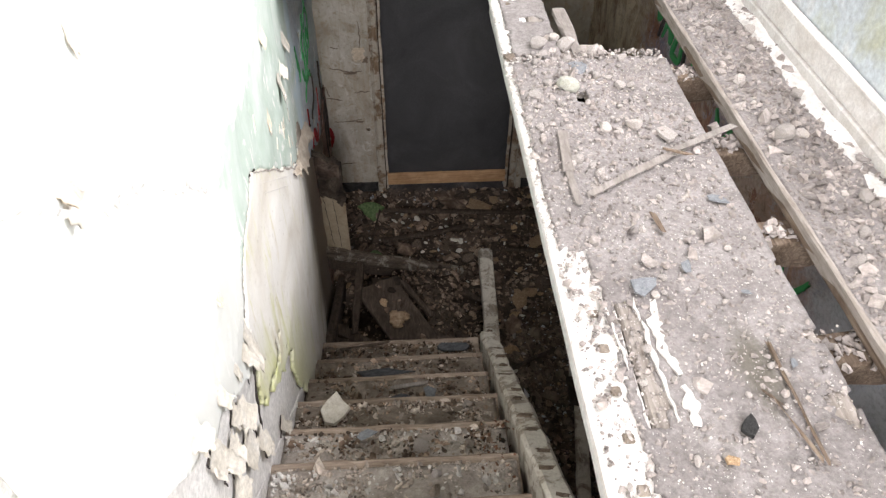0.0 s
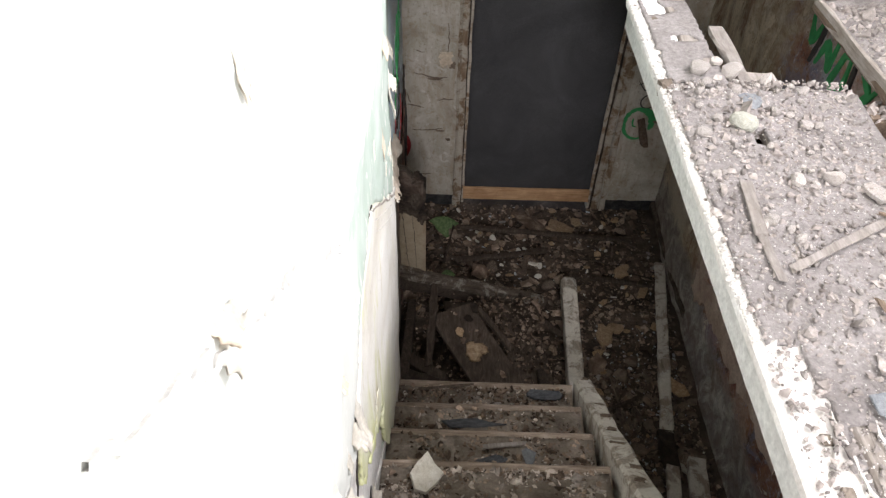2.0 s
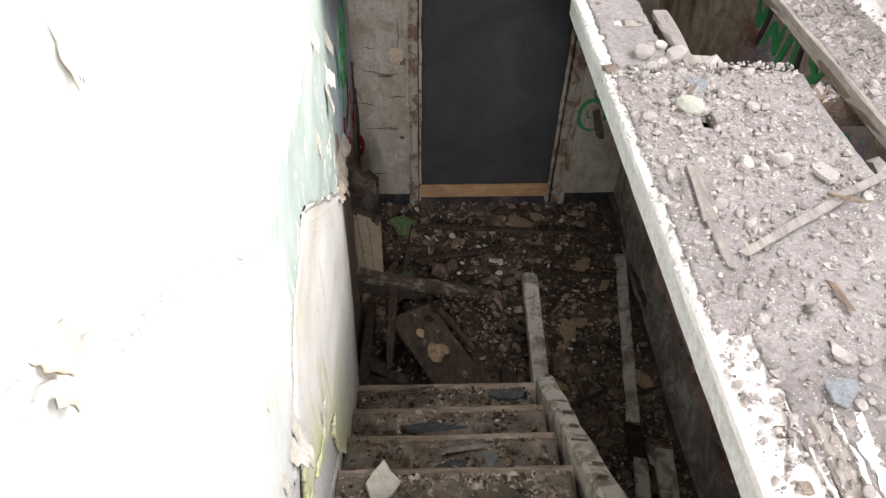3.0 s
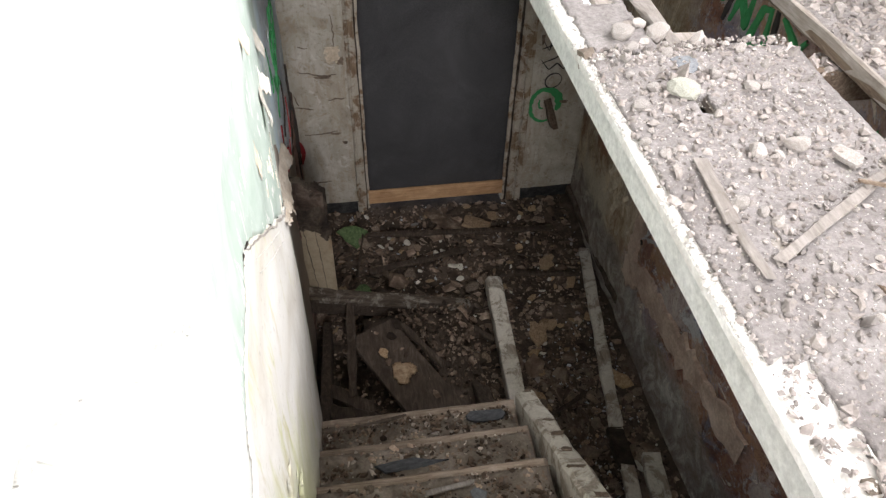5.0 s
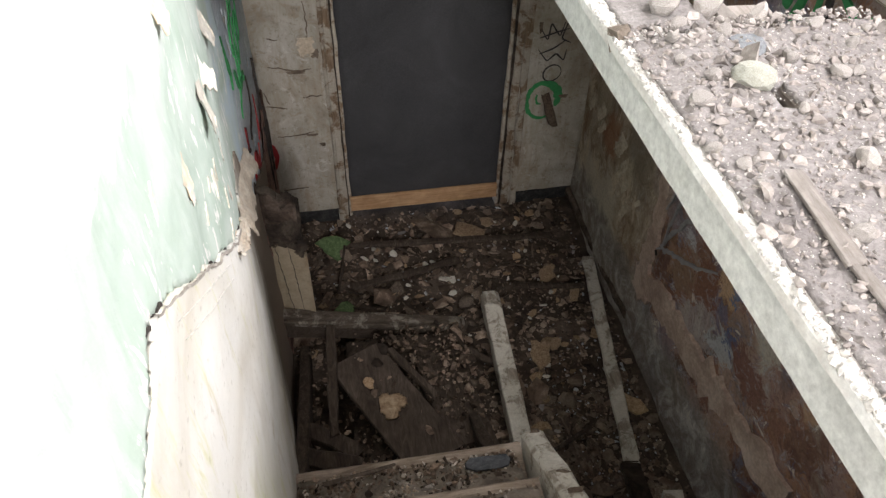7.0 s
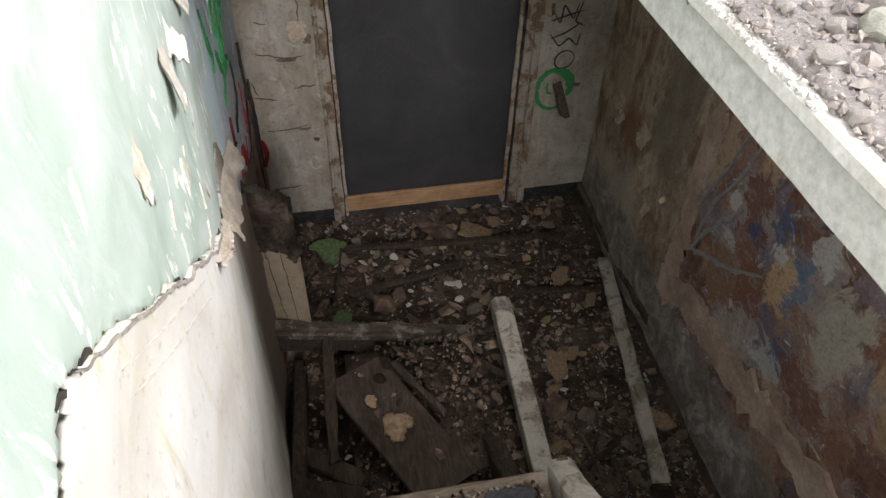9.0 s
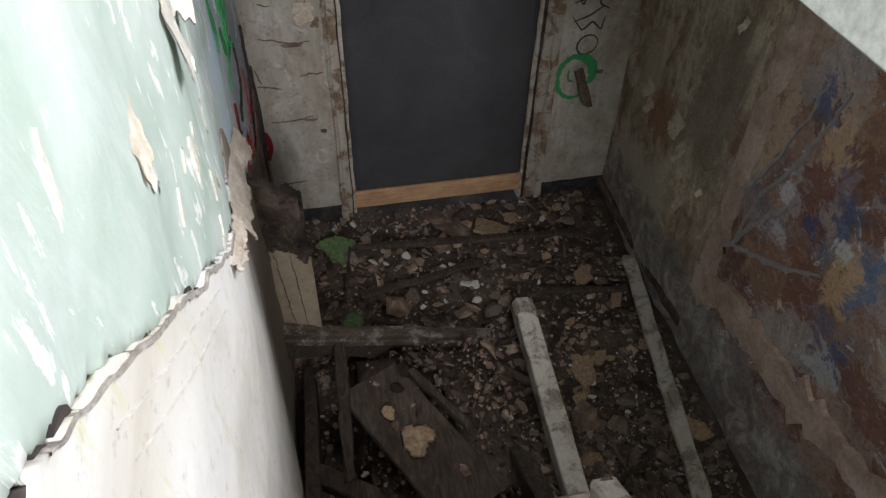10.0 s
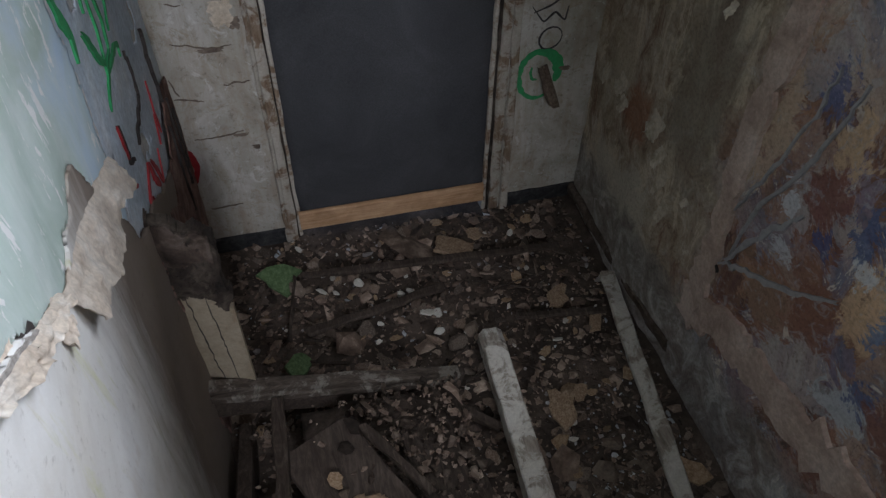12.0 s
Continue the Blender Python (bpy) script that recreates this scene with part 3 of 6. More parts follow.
def stone_mesh(seed, material):
    rng = np.random.default_rng(seed)
    bm = bmesh.new()
    bmesh.ops.create_icosphere(bm, subdivisions=2, radius=1)
    cuts = [Vector(rng.normal(0, 1, 3)).normalized() for _ in range(7)]
    for v in bm.verts:
        for c in cuts:
            over = v.co.dot(c) - 0.62
            if over > 0:
                v.co -= c * over * 0.9
        v.co += v.co.normalized() * 0.06 * noise.noise(v.co * 2.5 + Vector((seed, 0, 0)))
    me = bpy.data.meshes.new("stone")
    bm.to_mesh(me)
    bm.free()
    me.materials.append(material)
    return me


def chip_mesh(seed, material, thick=0.14, sides=8):
    """A flat broken flake about one unit across."""
    rng = np.random.default_rng(seed)
    ring = []
    for k in range(sides):
        a = 6.283 * (k + rng.uniform(-0.3, 0.3)) / sides
        r = rng.uniform(0.33, 0.58)
        ring.append((r * math.cos(a), r * math.sin(a) * 0.8))
    vs = [(x, y, thick * rng.uniform(0.4, 0.7)) for x, y in ring] + [(x * 1.04, y * 1.04, -thick * 0.5) for x, y in ring]
    vs += [(0, 0, thick * 0.75), (0, 0, -thick * 0.5)]
    fs = []
    for k in range(sides):
        n = (k + 1) % sides
        fs += [(k, n, 2 * sides), (n + sides, k + sides, 2 * sides + 1), (k + sides, n + sides, n, k)]
    me = bpy.data.meshes.new("chip")
    me.from_pydata(vs, [], fs)
    me.materials.append(material)
    return me


def put_piece(name, me, x, y, z, size, rng, label, category, group, tilt=0.25, squash=0.7, spin=None):
    ob = new(name, me)
    e = Euler((rng.normal(0, tilt), rng.normal(0, tilt), rng.random() * 6.28 if spin is None else spin))
    ob.matrix_world = Matrix.LocRotScale((x, y, z), e, (size, size * rng.uniform(0.7, 1.0), size * squash))
    return tagged(ob, label, category, group)


def ribbon(name, pts, width, place, material, parent, lift=0.003, label="", taper=True, jag=0.0):
    """A painted stroke or a crack, laid on a wall: pts are u, v on it."""
    fine = []
    for (a, b), (c, d) in zip(pts[:-1], pts[1:]):
        for k in range(8):
            f = k / 8
            fine.append((a + (c - a) * f, b + (d - b) * f))
    fine.append(pts[-1])
    for _ in range(2):
        fine = [fine[0]] + [((p[0] + 2 * q[0] + r[0]) / 4, (p[1] + 2 * q[1] + r[1]) / 4) for p, q, r in zip(fine, fine[1:], fine[2:])] + [fine[-1]]
    if jag:
        fine = [(u + jag * noise.noise(Vector((u * 33, v * 33, 3))), v + jag * noise.noise(Vector((u * 33, v * 33, 8)))) for u, v in fine]
    verts, faces = [], []
    for i, (u, v) in enumerate(fine):
        a, b = fine[max(i - 1, 0)], fine[min(i + 1, len(fine) - 1)]
        t = Vector((b[0] - a[0], b[1] - a[1])).normalized()
        w = width * (0.5 if not taper else 0.5 * (0.35 + 0.65 * math.sin(math.pi * (i + 0.6) / (len(fine) + 0.2)))) * (1 + (0.85 if jag else 0.35) * noise.noise(Vector((u * 40, v * 40, 0))))
        for sgn in (1, -1):
            p, n = place(u - t.y * w * sgn, v + t.x * w * sgn)
            verts += [p + n * lift, p - n * 0.004]
    for i in range(len(fine) - 1):
        a, b = i * 4, i * 4 + 4
        faces += [(a, b, b + 2, a + 2), (a + 1, a + 3, b + 3, b + 1), (a, a + 1, b + 1, b), (a + 2, b + 2, b + 3, a + 3)]
    return mesh_object(name, verts, faces, material, parent, label)


def flake(name, place, u, v, w, h, lift, material, parent, seed, hang=(0, -1), label=""):
    """A curled skin of paint: fast at one edge, bent away from the wall at the other, with a torn outline."""
    rng = np.random.default_rng(seed)
    verts, faces, n, m = [], [], 14, 10
    hx, hy = hang
    for i in range(n):
        f = i / (n - 1)
        for j in range(m):
            g = j / (m - 1) - 0.5
            side = noise.noise(Vector((f * 5, seed * 3.3, 4 if g > 0 else 9)))
            wide = w * (1 - 0.25 * f * f) * (1 + 0.55 * side + 0.3 * noise.noise(Vector((f * 17, seed, 4 if g > 0 else 9))))
            along = h * f * (1 + 0.25 * noise.noise(Vector((g * 5, seed * 1.7, 0))) + 0.15 * noise.noise(Vector((g * 19, seed, 5))))
            p, nn = place(u + hx * along - hy * g * wide, v + hy * along + hx * g * wide)
            verts.append(p + nn * (0.009 + lift * f ** 1.8 * (1 - 0.3 * f)))
    k = len(verts)
    for q in list(verts):
        verts.append(q - Vector((0.0015, 0.0006, 0.0009)))
    for i in range(n - 1):
        for j in range(m - 1):
            a = i * m + j
            faces += [(a, a + 1, a + m + 1, a + m), (k + a, k + a + m, k + a + m + 1, k + a + 1)]
    return mesh_object(name, verts, faces, material, parent, label, True)


# ---- the plan ----
FLOOR_UP = 2.43          # upper floor
RISE, RUN = 0.167, 0.2345
NOSE_Y, NOSE_Z = 2.65, 0.735   # lowest sound nosing
DOOR_Y = 4.86           # face of the door wall


def ground_z(x, y):
    z = 0.025 * n3(x, y, 0, 2.3) + 0.02 * n3(x, y, 5, 6) + 0.012 * n3(x, y, 9, 17)
    heap = 0.07 * math.exp(-((x - 0.2) ** 2 + (y - 3.3) ** 2) / 0.35)
    return z + heap - 0.01


def left_face(u, v):
    """Stair wall: u along y, v up."""
    f = min(1.0, max(0.0, (u - 2.55) / 0.9))
    x = -0.34 - 0.075 * f * f * (3 - 2 * f) - max(0.0, u - 3.6) * 0.03
    x += 0.012 * n3(0, u, v, 1.3) + 0.004 * n3(3, u, v, 6) + 0.0015 * n3(7, u, v, 24)
    return Vector((x, u, v)), Vector((1, 0, 0))


def paint_foot(u):
    if u < 2.03:
        return NOSE_Z + RISE * (NOSE_Y - u) / RUN + 0.5 + 0.25 * max(0.0, u - 1.6) + 0.09 * n3(u, 6, 0, 3) + 0.03 * n3(u, 7, 0, 13)
    return band(u)


def paint_face(u, v):
    v = max(v, paint_foot(u))
    p, n = left_face(u, v)
    return p + n * (0.011 + 0.006 * n3(2, u, v, 5)), n


def band(u):
    """Lower edge of the oil paint, which runs down with the stairs."""
    z = 3.87 - 0.725 * u
    if u > 3.0:
        z = 1.69 if u < 3.36 else max(1.69 - 1.6 * (u - 3.36), 1.22 - 0.45 * (u - 3.65))
    return z + 0.03 * n3(u, 0, 0, 2.5) + 0.02 * n3(u, 4, 0, 11) + 0.008 * n3(u, 9, 0, 40)


def door_face(u, v):
    """Door wall: u along x, v up."""
    d = 0.008 * n3(u, v, 1, 2) + 0.004 * n3(u, v, 3, 9)
    return Vector((u, DOOR_Y - d, v)), Vector((0, -1, 0))


def right_face(u, v):
    """Painted wall under the upper floor: u along y, v up."""
    x = 1.45 + max(0.0, u - 4.2) * 0.06 + 0.02 * n3(u, v, 2, 1.5) + 0.012 * n3(u, v, 6, 7) + 0.002 * n3(u, v, 8, 14)
    return Vector((x, u, v)), Vector((-1, 0, 0))


# ---- setting ----
fl = sheet("floor", lambda u, v: (Vector((u, v, ground_z(u, v))), Vector((0, 0, 1))), np.linspace(-0.75, 1.75, 90), np.linspace(-2.1, 5.3, 230), SOIL, 0.25)
tagged(fl, "dark earth and debris covering the ground floor", "floor", kind="structure")

wall_w = sheet("wall_west", left_face, np.linspace(-2.0, 5.3, 190), np.linspace(-0.2, 5.15, 130), RENDER, 0.3)
tagged(wall_w, "limewashed stair wall with flaking paint and cracks", "wall", kind="structure")


def stair_line(u):
    return NOSE_Z + RISE * (NOSE_Y - u) / RUN


def skin_foot(u):
    """Ragged lower edge of the plaster skin above the upper steps; further down it reaches the floor."""
    drop = max(0.0, u - 1.95) * 2.2
    return stair_line(u) + 0.3 - drop - 0.25 * max(0.0, 1.5 - u) * -1.6 + 0.1 * n3(u, 1, 0, 4) + 0.05 * n3(u, 2, 0, 14)


def split_u(v):
    """Where the sound plaster slab breaks off, towards the stair head."""
    return float(np.interp(v, (1.2, 1.67, 1.93, 2.17, 2.3, 2.343, 2.376, 2.42, 2.6), (1.3, 1.48, 1.61, 1.62, 1.7, 1.78, 1.925, 2.0, 2.02))) + 0.025 * n3(0, 1, v, 14) + 0.01 * n3(0, 5, v, 45)


def skin_face(u, v):
    v = min(max(v, skin_foot(u)), band(u))
    p, n = left_face(u, v)
    return p + n * (0.016 + 0.004 * n3(u, v, 2, 4)), n


def skin_there(u, v):
    if v < skin_foot(u) - 0.006 or v > band(u) + 0.004 or u < split_u(v):
        return False
    near = max(0.0, 1 - (v - skin_foot(u)) / 0.35) if u < 2.1 else 0.0
    return n3(u, v, 31, 7) + 0.5 * n3(u, v, 33, 20) < 5 * (near == 0) + 0.62 - 0.55 * near


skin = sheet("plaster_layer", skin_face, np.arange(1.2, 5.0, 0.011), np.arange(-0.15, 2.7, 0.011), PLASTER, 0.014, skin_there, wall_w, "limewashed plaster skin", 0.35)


def paint_there(u, v):
    if v < paint_foot(u) - 0.005 or (v < band(u) and u > split_u(v) - 0.026):
        return False
    if u > 3.62 + 0.05 * n3(0, 3, v, 5) + 0.02 * n3(u, 5, v, 23):
        return False
    hole = n3(u, v, 11, 3.2) + 0.55 * n3(u, v, 17, 10)
    edge = min(1.0, (v - band(u)) / 0.5)
    return hole < 0.78 + 0.1 * edge


paint = sheet("paint_layer", paint_face, np.arange(0.7, 4.93, 0.011), np.arange(0.7, 3.5, 0.011), GREENPAINT, 0.006, paint_there, wall_w, "pale green and blue oil paint", 0.4)



def blue_face(u, v):
    p, n = left_face(u, v)
    return p + n * (0.005 + 0.003 * n3(5, u, v, 6)), n


def brown_zone(u, v):
    return u > 4.42 + 0.14 * n3(u, v, 44, 5) and v < 1.02 - 0.5 * max(0.0, 4.55 - u) + 0.2 * n3(u, v, 46, 3)


sheet("distemper_layer", blue_face, np.arange(3.4, 4.9, 0.013), np.arange(0.6, 3.5, 0.013), BLUEDISTEMPER, 0.004,
      lambda u, v: v > band(u) + 0.01 * n3(u, v, 3, 30) and not brown_zone(u, v) and n3(u, v, 12, 4) + 0.5 * n3(u, v, 18, 13) < 0.6, wall_w, "pale blue and lilac distemper", 0.4)
burnt = sheet("soot_layer", lambda u, v: (left_face(u, v)[0] + Vector((0.02 + 0.006 * n3(u, v, 3, 12), 0, 0)), Vector((1, 0, 0))), np.arange(3.5, 4.9, 0.014), np.arange(0.0, 1.5, 0.014), BURNT, 0.006,
              lambda u, v: brown_zone(u, v) or (u > 3.76 + 0.1 * n3(u, v, 48, 6) and v < 1.02 - 0.3 * (u - 3.7) + 0.12 * n3(u, v, 49, 6)), wall_w, "scorched brown facing", 0.3)

wall_n = sheet("wall_north", door_face, np.concatenate([np.linspace(-0.75, -0.07, 22), np.linspace(-0.06, 1.04, 34), np.linspace(1.05, 1.9, 26)]),
               np.concatenate([np.linspace(-0.15, 2.12, 70), np.linspace(2.16, 5.15, 40)]), DOORWALL, 0.28,
               lambda u, v: not (-0.065 < u < 1.045 and v < 2.12))
tagged(wall_n, "stained white plaster wall round the boarded door", "wall", kind="structure")
wall_e = sheet("wall_east", right_face, np.linspace(-2.0, 5.1, 200), np.linspace(-0.2, 2.3, 80), MURAL, 0.3)
tagged(wall_e, "sooty rendered wall with worn mural and graffiti", "wall", kind="structure")
wall_eu = sheet("wall_east_upper", lambda u, v: (Vector((1.6 + 0.006 * n3(u, v, 0, 3) + 0.003 * n3(u, v, 5, 12), u, v)), Vector((-1, 0, 0))),
                np.linspace(-2.0, 5.1, 120), np.linspace(2.31, 5.15, 60), BLUEWALL, 0.3, lambda u, v: not (1.0 < u < 4.0 and 3.35 < v < 4.2))
tagged(wall_eu, "pale blue painted wall with an empty window opening", "wall", kind="structure")
# wall added out of view; its opening lets the fill lamp in
wall_s = sheet("wall_south", lambda u, v: (Vector((u, -1.8, v)), Vector((0, 1, 0))), np.linspace(-0.8, 1.9, 28), np.linspace(-0.2, 5.15, 54), PLASTER, 0.25,
               lambda u, v: not (-0.31 < u < 0.45 and 3.05 < v < 4.55))
tagged(wall_s, "added plaster wall out of view with an opening for the fill light", "wall", kind="structure")
# ceiling added out of view so that light enters only by the openings
ceil = sheet("ceiling", lambda u, v: (Vector((u, v, 5.0)), Vector((0, 0, -1))), np.linspace(-0.8, 1.95, 34), np.linspace(-2.1, 5.3, 80), CEILINGMAT, 0.15)
tagged(ceil, "added plaster ceiling out of view, closing the upper storey", "ceiling", kind="structure")
# upper floor beyond the stairwell, above the door
north_slab = sheet("upper_floor", lambda u, v: (Vector((u, v + 0.02 * n3(u, 0, 0, 4), 2.54)), Vector((0, 0, 1))), np.linspace(-0.45, 1.6, 30), np.linspace(3.28, 5.0, 20), CEILINGMAT, 0.105)
tagged(north_slab, "plastered upper floor above the door", "floor", kind="structure")
land = sheet("landing", lambda u, v: (Vector((u, v, 2.405)), Vector((0, 0, 1))), np.linspace(-0.34, 0.53, 12), np.linspace(-1.8, 0.28, 12), FLOORWOOD, 0.12)
tagged(land, "dusty timber landing at the stair head", "floor", kind="structure")
base_n = thing("baseboard", "black tarred skirting strip under the door wall", "baseboard", kind="structure")
for a, b in ((-0.46, -0.085), (1.11, 1.49)):
    pa, nn = door_face(a, 0.025)
    pb, _ = door_face(b, 0.03)
    plank("skirting", pa + nn * 0.006, pb + nn * 0.006, 0.02, 0.1, TARBLACK, base_n, segs=6, rough=0.008)
base_e = thing("baseboard", "grey cement fillet along the foot of the painted wall", "baseboard", kind="structure")
plank("fillet", (1.475, 4.85, 0.05), (1.462, 3.7, 0.09), 0.04, 0.06, GREYFLAKE, base_e, segs=30, rough=0.012, bevel=0.015)
base_u = thing("baseboard", "white moulded baseboard with chipped paint", "baseboard", kind="structure")
plank("board", (1.585, -1.7, 2.53), (1.585, 4.9, 2.53), 0.025, 0.14, FASCIAPAINT, base_u, segs=30)
plank("moulding", (1.567, -1.7, 2.49), (1.567, 4.9, 2.49), 0.022, 0.05, FASCIAPAINT, base_u, segs=30)
plank("top_bead", (1.575, -1.7, 2.61), (1.575, 4.9, 2.61), 0.035, 0.022, FASCIAPAINT, base_u, segs=30)
plank("plaster_fillet", (1.535, -1.7, 2.452), (1.535, 4.9, 2.452), 0.075, 0.05, RENDER, base_u, segs=60, rough=0.02, bevel=0.02)

# ---- door ----
door = thing("door_1", "boarded doorway with charcoal fibreboard and worn cream frame", "door", kind="structure")


def dp(u, v, out=0.0):
    return Vector((u, DOOR_Y - out, v))


n = Vector((0, -1, 0))
for nm, u, w, out, h in (("jamb", -0.042, 0.045, 0.014, 2.14), ("jamb", 1.03, 0.05, 0.012, 2.14), ("stop", -0.004, 0.02, -0.012, 2.1), ("stop", 0.984, 0.024, -0.012, 2.1)):
    plank(nm, dp(u, -0.05, out - 0.035), dp(u, h, out - 0.035), w, 0.07, JAMBPAINT, door, up=-n, segs=30, rough=0.006, bevel=0.008, seed=u)
# black strips painted in for the shaded recess between jamb and stop
plank("shadow_strip", dp(-0.0165, -0.05, -0.03), dp(-0.0165, 2.1, -0.03), 0.012, 0.05, SOOT, door, "black strip standing in for the shade of the recess", up=-n, segs=20, rough=0.005, seed=3)
plank("shadow_strip", dp(1.002, -0.05, -0.028), dp(1.002, 2.1, -0.028), 0.014, 0.05, SOOT, door, "black strip standing in for the shade of the recess", up=-n, segs=20, rough=0.005, seed=4)
plank("architrave", dp(-0.071, -0.05, 0.004), dp(-0.071, 2.14, 0.004), 0.018, 0.03, JAMBPAINT, door, up=-n, segs=30, rough=0.008, seed=5)
plank("architrave", dp(1.085, -0.05, 0.004), dp(1.065, 2.14, 0.004), 0.042, 0.035, JAMBPAINT, door, up=-n, segs=30, rough=0.009, seed=6)
plank("head", dp(-0.1, 2.1, -0.02), dp(1.09, 2.1, -0.02), 0.08, 0.08, JAMBPAINT, door, up=-n, segs=10)
panel = sheet("panel", lambda u, v: (dp(u, v, -0.03 + 0.006 * n3(u, v, 0, 2)), n), np.linspace(0.0, 0.985, 20), np.linspace(0.075, 2.1, 40), BOARDBLACK, 0.012, None, door, "charcoal fibreboard sheet")
plank("batten", dp(0.0, 0.1, -0.008), dp(0.972, 0.105, -0.008), 0.114, 0.026, PINE, door, "raw pine batten", up=-n, segs=14, rough=0.002, rag=0.002)

# ---- staircase ----
stair = thing("staircase", "worn timber stair covered in rubble, lowest steps broken", "staircase", at=(0.08, 2.65, 0))
SX0, SX1 = -0.345, 0.5


def set_under(ob, parent):
    ob.parent = parent
    ob.matrix_parent_inverse = parent.matrix_world.inverted()
    return ob


bpy.context.view_layer.update()
for k in range(11):
    y, z = NOSE_Y - RUN * k, NOSE_Z + RISE * k
    tilt = 0.012 * n3(k, 0, 0, 1.3)
    set_under(plank("tread", (SX0, y - 0.105, z - 0.018 + tilt), (SX1, y - 0.105, z - 0.018 - tilt), 0.26, 0.034, STEPWOOD, seed=k, segs=14, rough=0.006, bevel=0.009), stair)
    if k:
        set_under(plank("riser", (SX0, y - RUN + RUN + 0.0, z - 0.1), (SX1, y, z - 0.1), 0.022, 0.135, STEPWOOD, seed=k + 20, segs=10), stair)
for nm, x, w, mat_, up in (("wall_stringer", -0.352, 0.03, RENDER, -0.07),):
    set_under(plank(nm, (x, 2.72, NOSE_Z + up - 0.1), (x, 0.33, NOSE_Z + up + 1.6), w, 0.24, mat_, segs=20), stair)
set_under(plank("stringer", (0.565, 2.63, 0.655), (0.565, 0.30, 2.36), 0.085, 0.23, RAILWOOD, label="thick painted outer string with notched top", segs=40, rough=0.009, bevel=0.012), stair)
rng0 = np.random.default_rng(3)
DIRS = (Vector((0, 0.30 - 2.63, 2.36 - 0.655))).normalized()
for k in range(14):
    f = 0.05 + k * 0.15 + rng0.uniform(-0.03, 0.03)
    c = Vector((0.565, 2.63, 0.655)) + DIRS * f + Vector((0, DIRS.z, -DIRS.y)) * 0.1148
    set_under(plank("notch_stain", c - DIRS * 0.022 - Vector((rng0.uniform(-0.01, 0.028), 0, 0)), c - DIRS * rng0.uniform(0, 0.02) + Vector((rng0.uniform(0.012, 0.03), 0, 0)), 0.026, 0.006, OLDWOOD, up=(0, DIRS.z, -DIRS.y), seed=k, segs=4, rough=0.007), stair)


# dirt lying on each step
rng = np.random.default_rng(21)
for k in range(10):
    y0, z0 = NOSE_Y - RUN * k, NOSE_Z + RISE * k

    def heap(u, v, y0=y0, z0=z0, k=k):
        back = (y0 - v) / RUN
        h = (0.012 if k else 0.0) + 0.05 * max(0, back - 0.12) + 0.014 * n3(u, v, k, 9) + 0.008 * n3(u, v, k, 25)
        return Vector((u, v, z0 + max(-0.004, h))), Vector((0, 0, 1))

    dirt = sheet("step_dirt", heap, np.linspace(SX0 + 0.01, SX1 - 0.01, 34), np.linspace(y0 - RUN + 0.006, y0 - 0.02, 12), STAIRDIRT if k < 4 else STEPDUST, 0.02)
    tagged(dirt, "dirt and plaster dust heaped on a step", "dirt", "dirt on the steps", "stuff")


def on_step(n, kmin, kmax, size, rng):
    out = []
    for _ in range(n):
        k = rng.integers(kmin, kmax)
        back = rng.uniform(0.05, 0.97)
        x, y = rng.uniform(SX0 + 0.02, SX1 - 0.02), NOSE_Y - RUN * (k + back)
        out.append((x, y, NOSE_Z + RISE * k + 0.045 * max(0, back - 0.12) + (0.008 if k else 0.0), size * rng.lognormal(0, 0.45)))
    return out


scatter("stair_rubble", "small plaster and mortar crumbs on the steps", on_step(5600, 0, 5, 0.0055, rng), DIRTYRUBBLE, rng)
scatter("stair_rubble", "pale mortar crumbs on the upper steps", on_step(1100, 0, 4, 0.005, rng) + on_step(11000, 3, 10, 0.0056, rng), STEPRUBBLE, rng, (0.3, 0.8), 0.5)

# ---- upper platform beside the stair ----
plat = thing("floor_platform", "dusty board platform strewn with mortar rubble", "platform", kind="structure")
for x0, x1, y1, z, sd in ((0.53, 0.66, 3.27, 0, 1), (0.664, 0.752, 3.24, 0.002, 2), (0.79, 0.93, 2.72, -0.002, 3), (0.934, 1.13, 2.63, 0.001, 4)):
    plank("plank", ((x0 + x1) / 2, -1.75, FLOOR_UP - 0.016 + z), ((x0 + x1) / 2, y1, FLOOR_UP - 0.016 + z), x1 - x0, 0.032, FASCIAPAINT if sd == 1 else FLOORWOOD, plat, seed=sd, segs=60, rough=0.002, rag=0.05)
plank("plank", (0.772, -1.75, 2.413), (0.772, 2.333, 2.413), 0.034, 0.032, FLOORWOOD, plat, seed=31, segs=50, rough=0.004, rag=0.03)
plank("plank", (0.772, 2.402, 2.413), (0.772, 2.74, 2.413), 0.034, 0.032, FLOORWOOD, plat, seed=32, segs=8, rough=0.004, rag=0.03)
plank("plank", (0.825, 2.6, 2.415), (0.8, 3.0, 2.44), 0.055, 0.02, LATHWOOD, plat, "splintered board end", seed=9, segs=10, rough=0.01, rag=0.08)
plank("plank", (1.0, 2.56, 2.39), (1.06, 2.95, 2.16), 0.05, 0.025, OLDWOOD, plat, seed=12, segs=8, rough=0.01, rag=0.08)
plank("fascia", (0.556, -1.75, 2.362), (0.556, 3.27, 2.362), 0.016, 0.118, EDGEPAINT, plat, "greenish white fascia board", segs=60, rough=0.003)
plank("lining", (0.85, -1.75, 2.305), (0.85, 2.6, 2.305), 0.56, 0.02, OLDWOOD, plat, segs=30)
